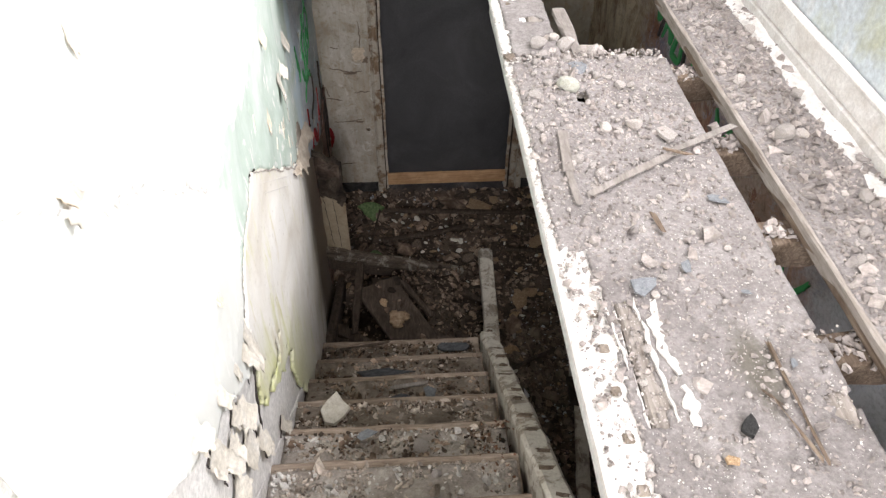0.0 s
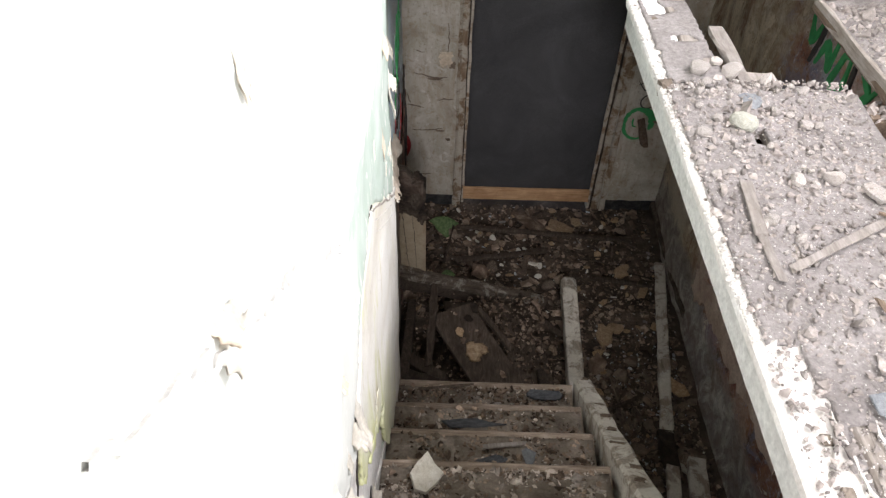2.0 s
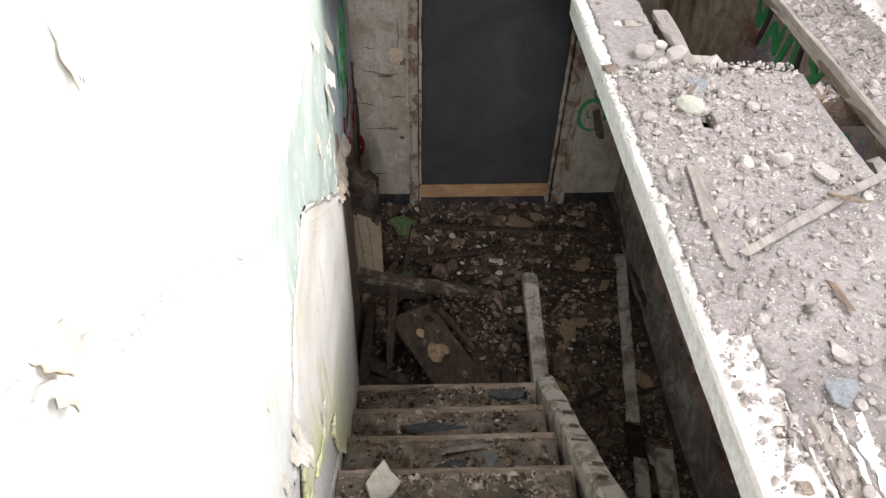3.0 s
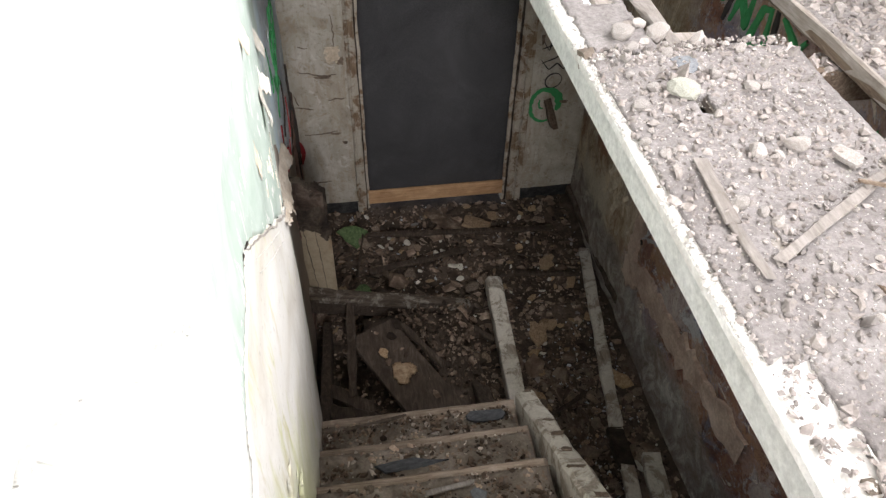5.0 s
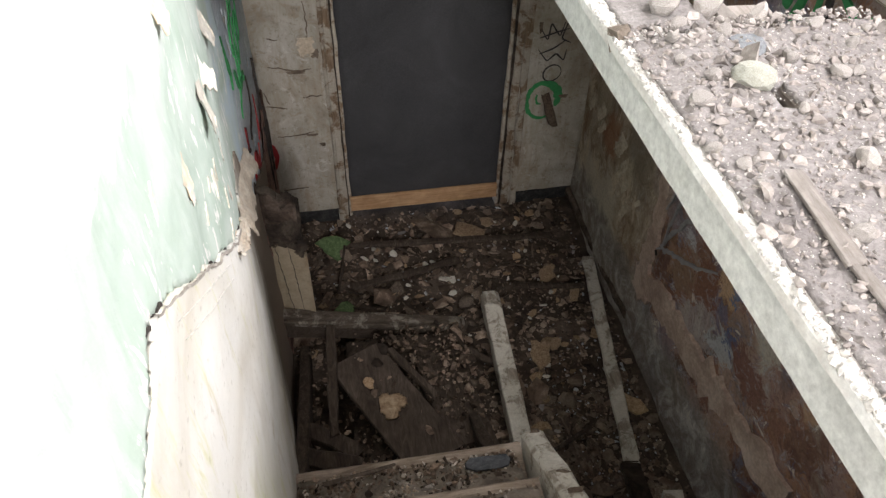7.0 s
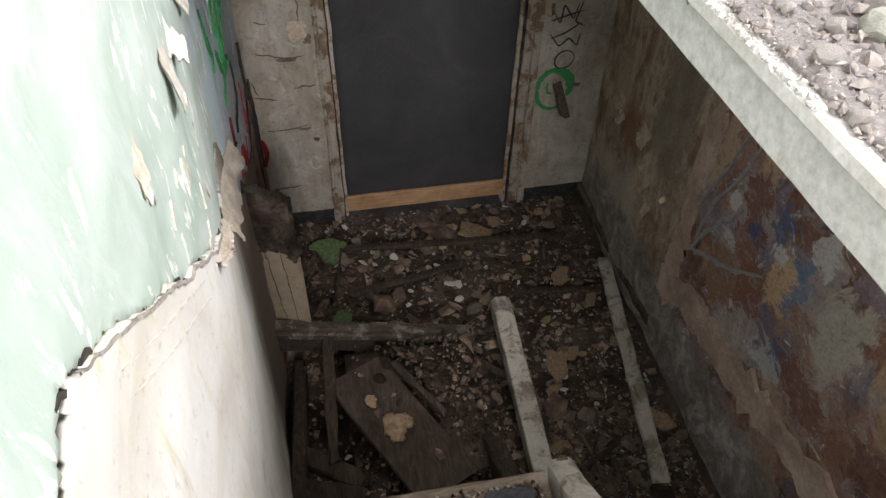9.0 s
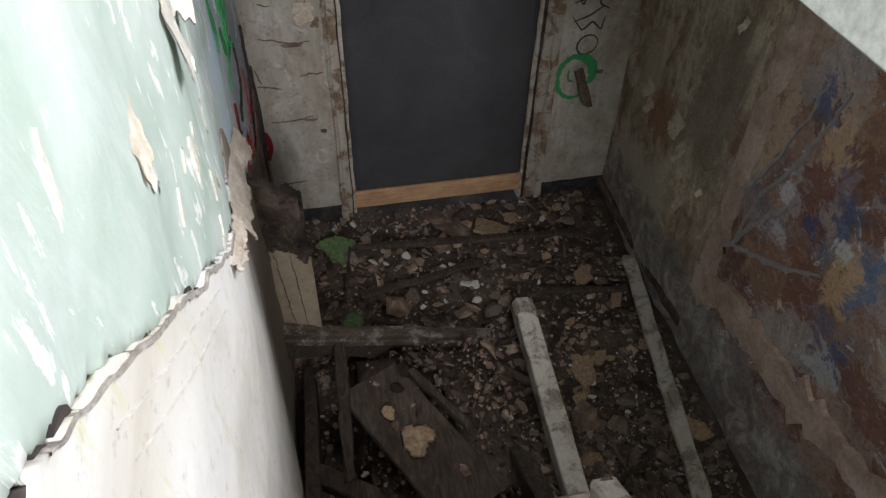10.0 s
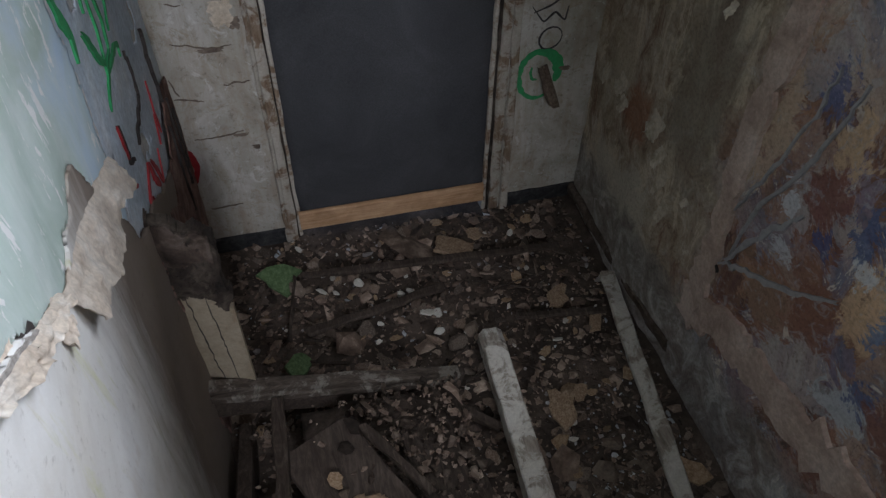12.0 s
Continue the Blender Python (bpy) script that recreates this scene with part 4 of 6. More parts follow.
for y in (-1.0, -0.1, 0.8, 1.27, 1.69, 2.12, 2.58):
    plank("joist", (0.6, y, 2.33), (1.6, y + 0.02, 2.335), 0.1, 0.1, OLDWOOD, plat, "rough brown joist", seed=y, segs=14, rough=0.01, up=(0, 0, 1))


def plat_dust(u, v):
    h = 0.007 + 0.004 * n3(u, v, 0, 4) + 0.003 * n3(u, v, 3, 13) + 0.003 * n3(u, v, 6, 40)
    h += 0.012 * math.exp(-((v - 2.62) / 0.12) ** 2) * max(0, min(1, (u - 0.6) / 0.05))
    return Vector((u, v, FLOOR_UP + h)), Vector((0, 0, 1))


dust = sheet("floor_dust", plat_dust, np.arange(0.556, 1.135, 0.012), np.arange(-0.4, 3.24, 0.012), DUST, 0.02,
             lambda u, v: n3(u, v, 21, 5) + 0.6 * n3(u, v, 25, 16) > -0.8 and not (0.655 < u < 0.707 + 0.01 * n3(0, v, 3, 20) and 1.05 < v < 1.41) and not (u < 0.632 + 0.02 * n3(0, v, 7, 12) and v < 1.6) and not (0.745 < u < 0.797 and 2.325 < v < 2.405) and (v < 2.6 + 0.06 * n3(u, 0, 0, 12) or (0.57 < u < 0.745 and n3(u, v, 29, 9) > -0.35)), None, "", 0.4)
tagged(dust, "layer of mortar dust on the platform boards", "dust", kind="stuff")


def on_platform(n, size, rng, lo=-0.2, hi=2.66, power=1.0):
    out = []
    for _ in range(n):
        x, y = rng.uniform(0.545, 1.12), lo + (hi - lo) * rng.random() ** power
        if 0.742 < x < 0.8 and 2.325 < y < 2.41:
            continue
        out.append((x, y, plat_dust(x, y)[0].z - 0.002, size * rng.lognormal(0, 0.5)))
    return out


scatter("mortar_bead", "white mortar smeared along the platform edge", [(0.533 + 0.05 * rng.random() ** 1.5, y, FLOOR_UP - 0.003, 0.003 * rng.lognormal(0, 0.4)) for y in rng.uniform(1.5, 3.2, 4200) if n3(0, y, 0, 3) > -0.25], WHITEMORTAR, rng, (0.4, 0.9))
chips = np.random.default_rng(61)
scatter("fascia_chips", "dark chips where the fascia paint has flaked", [(0.547, y, 2.424 - 0.03 * chips.random() ** 2.5 - 0.003, 0.006 * chips.lognormal(0, 0.45)) for y in chips.uniform(1.3, 3.2, 110) if n3(0, y, 3, 5) > -0.1], STAIRDIRT, chips, (0.4, 0.9))
scatter("platform_rubble", "pale mortar crumbs on the platform", on_platform(7000, 0.0036, rng), RUBBLE, rng)
scatter("platform_rubble", "broken mortar pieces near the platform end", on_platform(1700, 0.0046, rng, 1.2, 2.66, 0.5), RUBBLE, rng)

rngj = np.random.default_rng(12)
scatter("joist_rubble", "mortar crumbs lying on the joists", [(rngj.uniform(1.12, 1.27), y + rngj.normal(0.01, 0.025), 2.384, 0.007 * rngj.lognormal(0, 0.5)) for y in (0.8, 1.27, 1.69, 2.12, 2.58) for _ in range(90)], RUBBLE, rngj)
ledge = thing("floor_ledge", "rubble-covered floor boards along the upper wall", "ledge", kind="structure")
plank("plank", (1.41, -1.75, 2.415), (1.41, 3.27, 2.415), 0.32, 0.034, OLDWOOD, ledge, segs=40, rough=0.006)
plank("edge_board", (1.258, -1.75, 2.428), (1.258, 3.27, 2.428), 0.016, 0.055, FLOORWOOD, ledge, segs=40, rough=0.006)


def ledge_dust(u, v):
    h = 0.015 + 0.02 * (u - 1.26) / 0.3 + 0.014 * n3(u, v, 0, 6) + 0.008 * n3(u, v, 3, 16)
    return Vector((u, v, 2.434 + max(0.0, h))), Vector((0, 0, 1))


ld = sheet("ledge_dust", ledge_dust, np.linspace(1.266, 1.56, 26), np.linspace(-0.4, 3.26, 200), DUST, 0.03)
tagged(ld, "mortar dust heaped along the ledge", "dust", kind="stuff")
scatter("ledge_rubble", "mortar crumbs on the ledge", [(x, y, ledge_dust(x, y)[0].z - 0.003, 0.0055 * rng.lognormal(0, 0.5)) for x, y in zip(rng.uniform(1.27, 1.555, 4200), rng.uniform(0.6, 3.2, 4200))], RUBBLE, rng)

scatter("ledge_rubble", "coarse tan mortar pieces on the ledge", [(x, y, ledge_dust(x, y)[0].z - 0.003, 0.0085 * rng.lognormal(0, 0.4)) for x, y in zip(rng.uniform(1.28, 1.54, 900), rng.uniform(0.6, 3.2, 900))], RUBBLE, rng)
stones = [stone_mesh(s, STONE) for s in range(6)]
dirtystones = [stone_mesh(s + 10, DIRTYSTONE) for s in range(6)]
SL = "pale broken mortar lump on the platform boards"
for i, (x, y, r) in enumerate(((0.669, 2.712, 0.044), (0.775, 2.708, 0.042), (0.873, 2.66, 0.032), (0.965, 2.594, 0.026), (0.603, 2.36, 0.025), (0.68, 1.99, 0.024), (0.903, 2.167, 0.034), (0.804, 2.159, 0.029),
                               (0.674, 2.64, 0.024), (0.763, 2.597, 0.022), (0.918, 2.418, 0.023), (0.954, 2.417, 0.016), (0.845, 2.48, 0.026), (0.594, 2.174, 0.018), (0.562, 2.223, 0.016), (0.663, 2.437, 0.022),
                               (0.708, 2.601, 0.019), (0.738, 2.766, 0.026), (0.912, 2.646, 0.015), (1.004, 2.517, 0.019), (0.74, 1.93, 0.02), (0.72, 1.96, 0.016), (0.85, 2.14, 0.016), (0.804, 1.487, 0.013), (0.895, 1.122, 0.011))):
    put_piece("mortar_lump", stones[i % 6], x, y, FLOOR_UP + 0.006 + r * 0.4, r, rng, SL, "rubble stone", "lumps on the platform")
for i in range(130):
    x, y = rng.uniform(0.555, 1.1), 2.64 - 1.9 * rng.random() ** 1.6
    r = 0.009 * rng.lognormal(0, 0.3)
    put_piece("mortar_lump", stones[i % 6], x, y, plat_dust(x, y)[0].z + r * 0.4, r, rng, SL, "rubble stone", "lumps on the platform")
for i, (x, y, r) in enumerate(((1.345, 2.417, 0.03), (1.355, 2.07, 0.045), (1.419, 2.068, 0.028), (1.5, 2.75, 0.03), (1.47, 1.75, 0.028), (1.39, 1.6, 0.025), (1.33, 1.5, 0.026), (1.5, 2.3, 0.03), (1.45, 2.6, 0.02), (1.34, 2.75, 0.022))):
    put_piece("mortar_lump", stones[i % 6], x, y, ledge_dust(x, y)[0].z + r * 0.3, r, rng, "pale mortar lump on the ledge rubble", "rubble stone", "lumps on the ledge")

whitechips = [chip_mesh(s, WHITECHIP) for s in range(4)]
tanchips = [chip_mesh(s + 5, TANCHIP, 0.1, 9) for s in range(4)]
tanslabs = [chip_mesh(s + 65, TANSLAB, 0.1, 15) for s in range(4)]
flatstones = [chip_mesh(s + 51, STONE, 0.2, 8) for s in range(2)]
greychips = [chip_mesh(s + 9, DIRTYSTONE, 0.12, 7) for s in range(4)]
bluechips = [chip_mesh(s + 19, BLUESLATE, 0.07, 6) for s in range(2)]
put_piece("plaster_chip", stone_mesh(71, GREENSTONE), 0.73, 2.415, 2.455, 0.045, rng, "greenish plaster flake beside a hole in the boards", "plaster chip", "", 0.25, 0.7)
put_piece("slate_piece", chip_mesh(33, BLUESLATE, 0.1, 10), 0.79, 2.54, 2.444, 0.1, rng, "grey-brown flat stone on the platform", "stone", "", 0.05, 0.5)
put_piece("plaster_chip", flatstones[0], 0.99, 2.11, 2.449, 0.09, rng, "flat pale plaster flake on the platform", "plaster chip", "", 0.1, 0.5)
put_piece("slate_piece", bluechips[0], 0.745, 1.458, 2.447, 0.085, rng, "blue-grey slate offcut lying on the platform", "slate", "", 0.05, 0.5, 0.6)
for x, y, r in ((1.05, 1.785, 0.065), (0.876, 1.518, 0.05), (1.0, 1.422, 0.03), (1.03, 1.2, 0.03)):
    put_piece("slate_piece", bluechips[1], x, y, 2.446, r, rng, "small blue-grey slate offcut on the platform", "slate", "slate offcuts", 0.05, 0.5)
put_piece("brick_crumb", chip_mesh(35, TANCHIP, 0.4, 7), 0.797, 0.962, 2.45, 0.03, rng, "reddish tan brick crumb on the platform", "brick crumb", "", 0.1, 0.9)
put_piece("tar_lump", chip_mesh(31, TARBLACK, 0.2, 9), 0.864, 1.037, 2.447, 0.06, rng, "black lump of tar on the platform", "tar lump", "", 0.05, 0.8)
lath = thing("lath", "flat wedge-shaped grey lath lying along the platform", "lath", at=(0.65, 1.95, 2.44))
bpy.context.view_layer.update()
set_under(plank("lath_strip", (0.66, 2.14, 2.446), (0.641, 1.93, 2.446), 0.034, 0.007, LATHWOOD, segs=8, rough=0.003), lath)
set_under(plank("lath_tip", (0.641, 1.93, 2.4455), (0.645, 1.79, 2.445), 0.022, 0.006, LATHWOOD, segs=6, rough=0.003), lath)
tagged(plank("lath", (0.683, 1.823, 2.446), (1.0, 2.012, 2.452), 0.024, 0.007, LATHWOOD, segs=10, rough=0.003), "thin grey lath lying across the platform", "lath")
tagged(plank("lath", (0.97, 2.0, 2.459), (1.222, 2.128, 2.462), 0.022, 0.009, LATHWOOD, segs=8), "grey lath bridging the gap in the floor", "lath")
tagged(plank("stick", (0.949, 2.006, 2.466), (1.024, 1.974, 2.466), 0.009, 0.008, OLDWOOD, segs=6), "short twig on the platform", "stick")
tagged(plank("splinter", (0.993, 1.26, 2.446), (0.997, 0.945, 2.445), 0.007, 0.006, OLDWOOD, segs=12, rough=0.006), "long thin brown splinter on the platform", "splinter")
tagged(plank("splinter", (0.945, 1.11, 2.446), (0.987, 0.955, 2.445), 0.008, 0.006, OLDWOOD, segs=10, rough=0.006), "brown splinter beside a longer one", "splinter")
tagged(plank("splinter", (0.93, 1.125, 2.446), (0.965, 1.085, 2.445), 0.006, 0.005, OLDWOOD, segs=5, rough=0.006), "tiny brown splinter on the platform dust", "splinter")
tagged(plank("splinter", (0.843, 1.73, 2.446), (0.853, 1.66, 2.445), 0.011, 0.006, OLDWOOD, segs=6, rough=0.006), "short tan splinter on the platform dust", "splinter")


def on_boards(u, v):
    return Vector((u, v, FLOOR_UP + 0.006 + 0.003 * n3(u, v, 2, 60))), Vector((0, 0, 1))


for pts, w in ((((0.709, 1.42), (0.713, 1.34), (0.712, 1.27), (0.718, 1.163), (0.721, 1.067)), 0.009), (((0.757, 1.41), (0.744, 1.33), (0.742, 1.258), (0.76, 1.184)), 0.03), (((0.758, 1.155), (0.762, 1.1), (0.757, 1.05)), 0.028), (((0.63, 1.44), (0.64, 1.3), (0.645, 1.2)), 0.006)):
    tagged(ribbon("mortar_streak", pts, w, on_boards, WHITEMORTAR, None, 0.004, jag=0.008), "white mortar streak along a board joint", "mortar streak", "mortar streaks on the boards", "stuff")
rngw = np.random.default_rng(91)
scatter("platform_grit", "fine white grit over the platform dust", [(x, y, plat_dust(x, y)[0].z - 0.001, 0.0012 * rngw.lognormal(0, 0.4)) for x, y in zip(rngw.uniform(0.54, 1.12, 9000), 2.66 - 2.3 * rngw.random(9000))], WHITEMORTAR, rngw, (0.5, 1.0))
for y in (1.38, 1.272, 1.152, 1.033, 0.915, 0.8, 2.91, 2.99, 3.09):
    tagged(box_object("mortise_patch", (0.59, y - 0.013, 2.4285), (0.616, y + 0.013, 2.4365), STAIRDIRT), "square grit-filled mortise in the edge board", "mortise", "mortises in the edge board")

# ---- foot of the stair: broken steps and fallen timbers ----
newel = thing("newel_post", "fallen pale newel post with a chamfered cap", "post", at=(0.7, 3.3, 0))
bpy.context.view_layer.update()
set_under(plank("shaft", (0.665, 2.68, 0.06), (0.7, 3.8, 0.16), 0.095, 0.095, RAILWOOD, segs=20, rough=0.004, bevel=0.006), newel)
set_under(plank("cap", (0.7, 3.8, 0.16), (0.702, 3.885, 0.165), 0.103, 0.103, RAILWOOD, segs=3, bevel=0.022), newel)
tagged(plank("loose_beam", (1.4, 4.19, 0.06), (1.178, 2.83, 0.06), 0.072, 0.032, RAILWOOD, segs=24, rough=0.007), "long pale timber lying beside the painted wall", "beam")
tagged(plank("loose_beam", (1.165, 2.62, 0.06), (1.05, 1.9, 0.065), 0.075, 0.035, RAILWOOD, segs=10, rough=0.007), "short pale timber lying on the debris", "beam")
tagged(plank("loose_beam", (1.3, 2.66, 0.07), (1.25, 2.25, 0.06), 0.1, 0.05, RAILWOOD, segs=8, rough=0.007), "stubby pale board lying on the debris", "beam")
tagged(plank("loose_beam", (1.17, 2.84, 0.05), (1.166, 2.61, 0.05), 0.09, 0.05, SOOT, segs=6, rough=0.012), "charred joint between two timbers", "beam")

lower = thing("broken_steps", "collapsed lower steps of dark damp boards", "broken stair", at=(0.1, 3.3, 0))
bpy.context.view_layer.update()
set_under(plank("riser", (-0.42, 3.705, 0.35), (0.54, 3.78, 0.03), 0.03, 0.16, PALEBROWN, segs=16, rough=0.006), lower)
set_under(plank("nosing", (-0.42, 3.70, 0.44), (0.53, 3.765, 0.125), 0.055, 0.036, NOSINGWOOD, segs=16, rough=0.007), lower)
set_under(plank("moulding", (-0.42, 3.676, 0.412), (0.52, 3.748, 0.094), 0.035, 0.034, NOSINGWOOD, segs=16, rough=0.006), lower)
set_under(plank("board", (-0.08, 3.5, 0.285), (0.24, 2.87, 0.305), 0.275, 0.03, PALEBROWN, None, "wide dark board lying askew", segs=14, rough=0.006), lower)
set_under(plank("board", (0.33, 3.56, 0.17), (0.36, 2.95, 0.235), 0.2, 0.03, PALEBROWN, segs=12, rough=0.006), lower)
set_under(plank("board", (-0.185, 3.66, 0.33), (-0.2, 3.02, 0.34), 0.045, 0.05, DARKWOOD, segs=10, rough=0.01), lower)
set_under(plank("board", (-0.33, 3.09, 0.33), (-0.1, 2.945, 0.33), 0.075, 0.05, DARKWOOD, segs=10, rough=0.012), lower)
set_under(plank("board", (-0.34, 2.9, 0.46), (-0.1, 2.8, 0.48), 0.08, 0.03, DARKWOOD, segs=10, rough=0.012), lower)
set_under(plank("board", (0.47, 3.45, 0.1), (0.5, 2.7, 0.36), 0.06, 0.03, DARKWOOD, segs=10), lower)
set_under(plank("splinter", (0.1, 3.5, 0.305), (0.285, 3.2, 0.3), 0.035, 0.03, DARKWOOD, segs=10, rough=0.01), lower)
set_under(plank("carriage", (-0.33, 3.7, 0.05), (-0.33, 2.6, 0.55), 0.05, 0.16, DARKWOOD, segs=10), lower)
set_under(plank("carriage", (0.45, 3.3, 0.03), (0.45, 2.6, 0.5), 0.05, 0.14, DARKWOOD, segs=10), lower)
stub = sheet("wall_board", lambda u, v: (Vector((u, 3.76 - 0.25 * (u + 0.4), v)), Vector((0, -1, 0))), np.linspace(-0.44, -0.245, 16), np.linspace(0.3, 1.0, 40), CREAMBOARD, 0.03,
             lambda u, v: v < 0.93 - 0.6 * (u + 0.44) + 0.05 * n3(u, v, 0, 14), None, "", 0.3, False)
tagged(stub, "cream painted board stub with a burnt top against the wall", "board")
for x0, x1 in ((-0.385, -0.352), (-0.325, -0.3)):
    ribbon("crack", [(x0, 0.86), (x0 + 0.3 * (x1 - x0), 0.74), (x0 + 0.6 * (x1 - x0), 0.6), (x1, 0.42)], 0.0028, lambda u, v: (Vector((u, 3.757 - 0.25 * (u + 0.4), v)), Vector((0, -1, 0))), CRACK, stub, 0.002, jag=0.008)
charred = thing("charred_board", "charred board end with cobwebs leaning on the wall", "charred board", at=(-0.36, 3.76, 0.85))
bpy.context.view_layer.update()


def charred_face(u, v):
    out = 0.02 * math.sin(min(1.0, max(0.0, (v - 0.78) / 0.4)) * 3.0) + 0.02 * n3(u, v, 1, 9) + 0.012 * n3(u, v, 4, 28)
    return Vector((u, 3.765 - 0.25 * (u + 0.4) - out, v)), Vector((0, -1, 0))


set_under(sheet("charred_end", charred_face, np.linspace(-0.44, -0.235, 34), np.linspace(0.74, 1.24, 80), SOOT, 0.05,
                lambda u, v: 0.9 - 0.55 * (u + 0.44) + 0.04 * n3(u, v, 2, 15) < v < 1.17 - 0.45 * max(0.0, u + 0.34) + 0.05 * n3(u, 2, 0, 17) and u < -0.25 + 0.03 * n3(0, v, 3, 12), None, "", 0.35, False), charred)
set_under(sheet("brown_crust", lambda u, v: (charred_face(u, v)[0] + Vector((0, -0.012, 0)), Vector((0, -1, 0))), np.linspace(-0.44, -0.26, 26), np.linspace(0.95, 1.24, 44), CRUST, 0.012,
                lambda u, v: 1.02 + 0.06 * n3(u, v, 8, 10) < v < 1.17 - 0.4 * max(0.0, u + 0.35) + 0.05 * n3(u, 2, 0, 17) and n3(u, v, 9, 12) > -0.25, None, "scorched brown crust", 0.35, False), charred)
rngc = np.random.default_rng(77)
scatter("charred_wood", "charred crumbs and fibres on the burnt board end", [(x, charred_face(x, z)[0].y - 0.004, z, rngc.uniform(0.003, 0.01)) for x, z in zip(rngc.uniform(-0.43, -0.27, 170), rngc.uniform(0.86, 1.12, 170))], SOOT, rngc, (0.3, 1.4), 1.3)

rngb = np.random.default_rng(5)
heap_places = []
for _ in range(2200):
    x, y = rngb.uniform(-0.3, 0.5), rngb.uniform(2.8, 3.68)
    on = 0.28 if abs((x - 0.095) - (3.21 - y) * 0.41) < 0.12 else 0.2 + 0.05 * rngb.random()
    if on == 0.28 and rngb.random() < 0.93:
        continue
    if x < -0.1 and rngb.random() < 0.8:
        continue
    heap_places.append((x, y, on + (0.02 if on == 0.28 else 0.0), 0.0072 * rngb.lognormal(0, 0.55)))
scatter("step_rubble", "dirty crumbs on the fallen boards", heap_places, DIRTYRUBBLE, rngb)
bed = sheet("debris_heap", lambda u, v: (Vector((u, v, 0.13 + 0.09 * (3.7 - v) + 0.03 * n3(u, v, 2, 6) + 0.012 * n3(u, v, 5, 20))), Vector((0, 0, 1))), np.linspace(-0.12, 0.5, 40), np.linspace(2.75, 3.72, 50), SOIL, 0.2)
tagged(bed, "heap of dark debris under the fallen boards", "debris", kind="stuff")
for p0, p1, w, h in (((-0.03, 4.53, 0.05), (1.24, 4.44, 0.05), 0.06, 0.025), ((-0.05, 4.18, 0.045), (0.61, 4.305, 0.05), 0.065, 0.025), ((-0.07, 4.53, 0.05), (-0.13, 4.15, 0.05), 0.02, 0.02), ((0.5, 3.62, 0.09), (0.64, 3.5, 0.08), 0.05, 0.03), ((0.9, 4.05, 0.05), (1.3, 3.98, 0.055), 0.05, 0.02), ((0.8, 2.95, 0.05), (1.05, 3.06, 0.06), 0.03, 0.02)):
    tagged(plank("lath", p0, p1, w * 0.7, h, DARKWOOD, segs=14, rough=0.008), "dark damp lath half buried in floor debris", "lath", "laths in the floor debris")
for x, y, z, sx, sy, a in ((0.375, 2.59, 0.755, 0.2, 0.085, 0.05), (0.01, 2.31, 0.935, 0.26, 0.07, 0.0), (0.08, 2.045, 1.1, 0.14, 0.06, 0.1)):
    slate = new("slate_piece", chip_mesh(int(x * 100) + 140, DARKSLATE, 0.1, 9))
    slate.matrix_world = Matrix.LocRotScale((x, y, z), Euler((0.06, 0.02, a)), (sx, sy, 0.1))
    tagged(slate, "dark slate piece lying on a stair tread", "slate", "slates on the steps")
tagged(plank("stick", (0.05, 2.105, 1.105), (0.206, 2.125, 1.105), 0.02, 0.012, LATHWOOD, segs=6, rough=0.006), "pale splinter of lath on a step", "stick")
tagged(plank("stick", (-0.23, 2.6, 0.76), (0.02, 2.63, 0.765), 0.012, 0.01, DARKWOOD, segs=6, rough=0.008), "dark stick on the lowest step", "stick")
# rubble on the ground floor
def clear_of_steps(x, y):
    return not (x < 0.5 and 2.9 < y < 3.68) and y > 1.2


def on_ground(n, size, rng, spread=0.55):
    out = []
    while len(out) < n:
        x, y = rng.uniform(-0.4, 1.42), 4.86 - 3.4 * rng.random()
        if clear_of_steps(x, y) or rng.random() < 0.25:
            out.append((x, y, ground_z(x, y) - 0.003, size * rng.lognormal(0, spread)))
    return out


scatter("ground_rubble", "dirty plaster and brick crumbs on the floor", on_ground(13000, 0.0072, rng, 0.62), DIRTYRUBBLE, rng, (0.2, 0.7), 0.5)
scatter("ground_rubble", "flat dark flakes and splinters on the floor", on_ground(800, 0.017, rng), DIRTYRUBBLE, rng, (0.15, 0.35), 0.3)
scatter("ground_rubble", "pale mortar crumbs strewn on the floor", on_ground(800, 0.006, rng), RUBBLE, rng, (0.2, 0.6), 0.5)
scatter("ground_rubble", "tan plaster crumbs beside the painted wall", [(x, y, ground_z(x, y) - 0.002, 0.008 * rngb.lognormal(0, 0.6)) for x, y in zip(rngb.uniform(0.62, 1.4, 2200), rngb.uniform(1.5, 3.3, 2200))], TANDUST, rngb, (0.3, 0.8), 0.5)
scatter("ground_rubble", "bluish white paint chips strewn on the floor", on_ground(420, 0.0065, np.random.default_rng(31)) + [(p[0] * 0.3 + 0.95, p[1] * 0.4 + 1.7, ground_z(p[0] * 0.3 + 0.95, p[1] * 0.4 + 1.7), p[3]) for p in on_ground(300, 0.006, np.random.default_rng(32))], BLUECHIPS, rng, (0.2, 0.5), 0.4)
for i in range(64):
    x, y = rng.uniform(-0.36, 1.38), 4.8 - 2.9 * rng.random()
    if not clear_of_steps(x, y):
        continue
    r = 0.022 * rng.lognormal(0, 0.35)
    put_piece("rubble_stone", dirtystones[i % 6], x, y, ground_z(x, y) + r * 0.25, r, rng, "dirty lump of plaster in the floor debris", "rubble stone", "lumps on the ground floor")
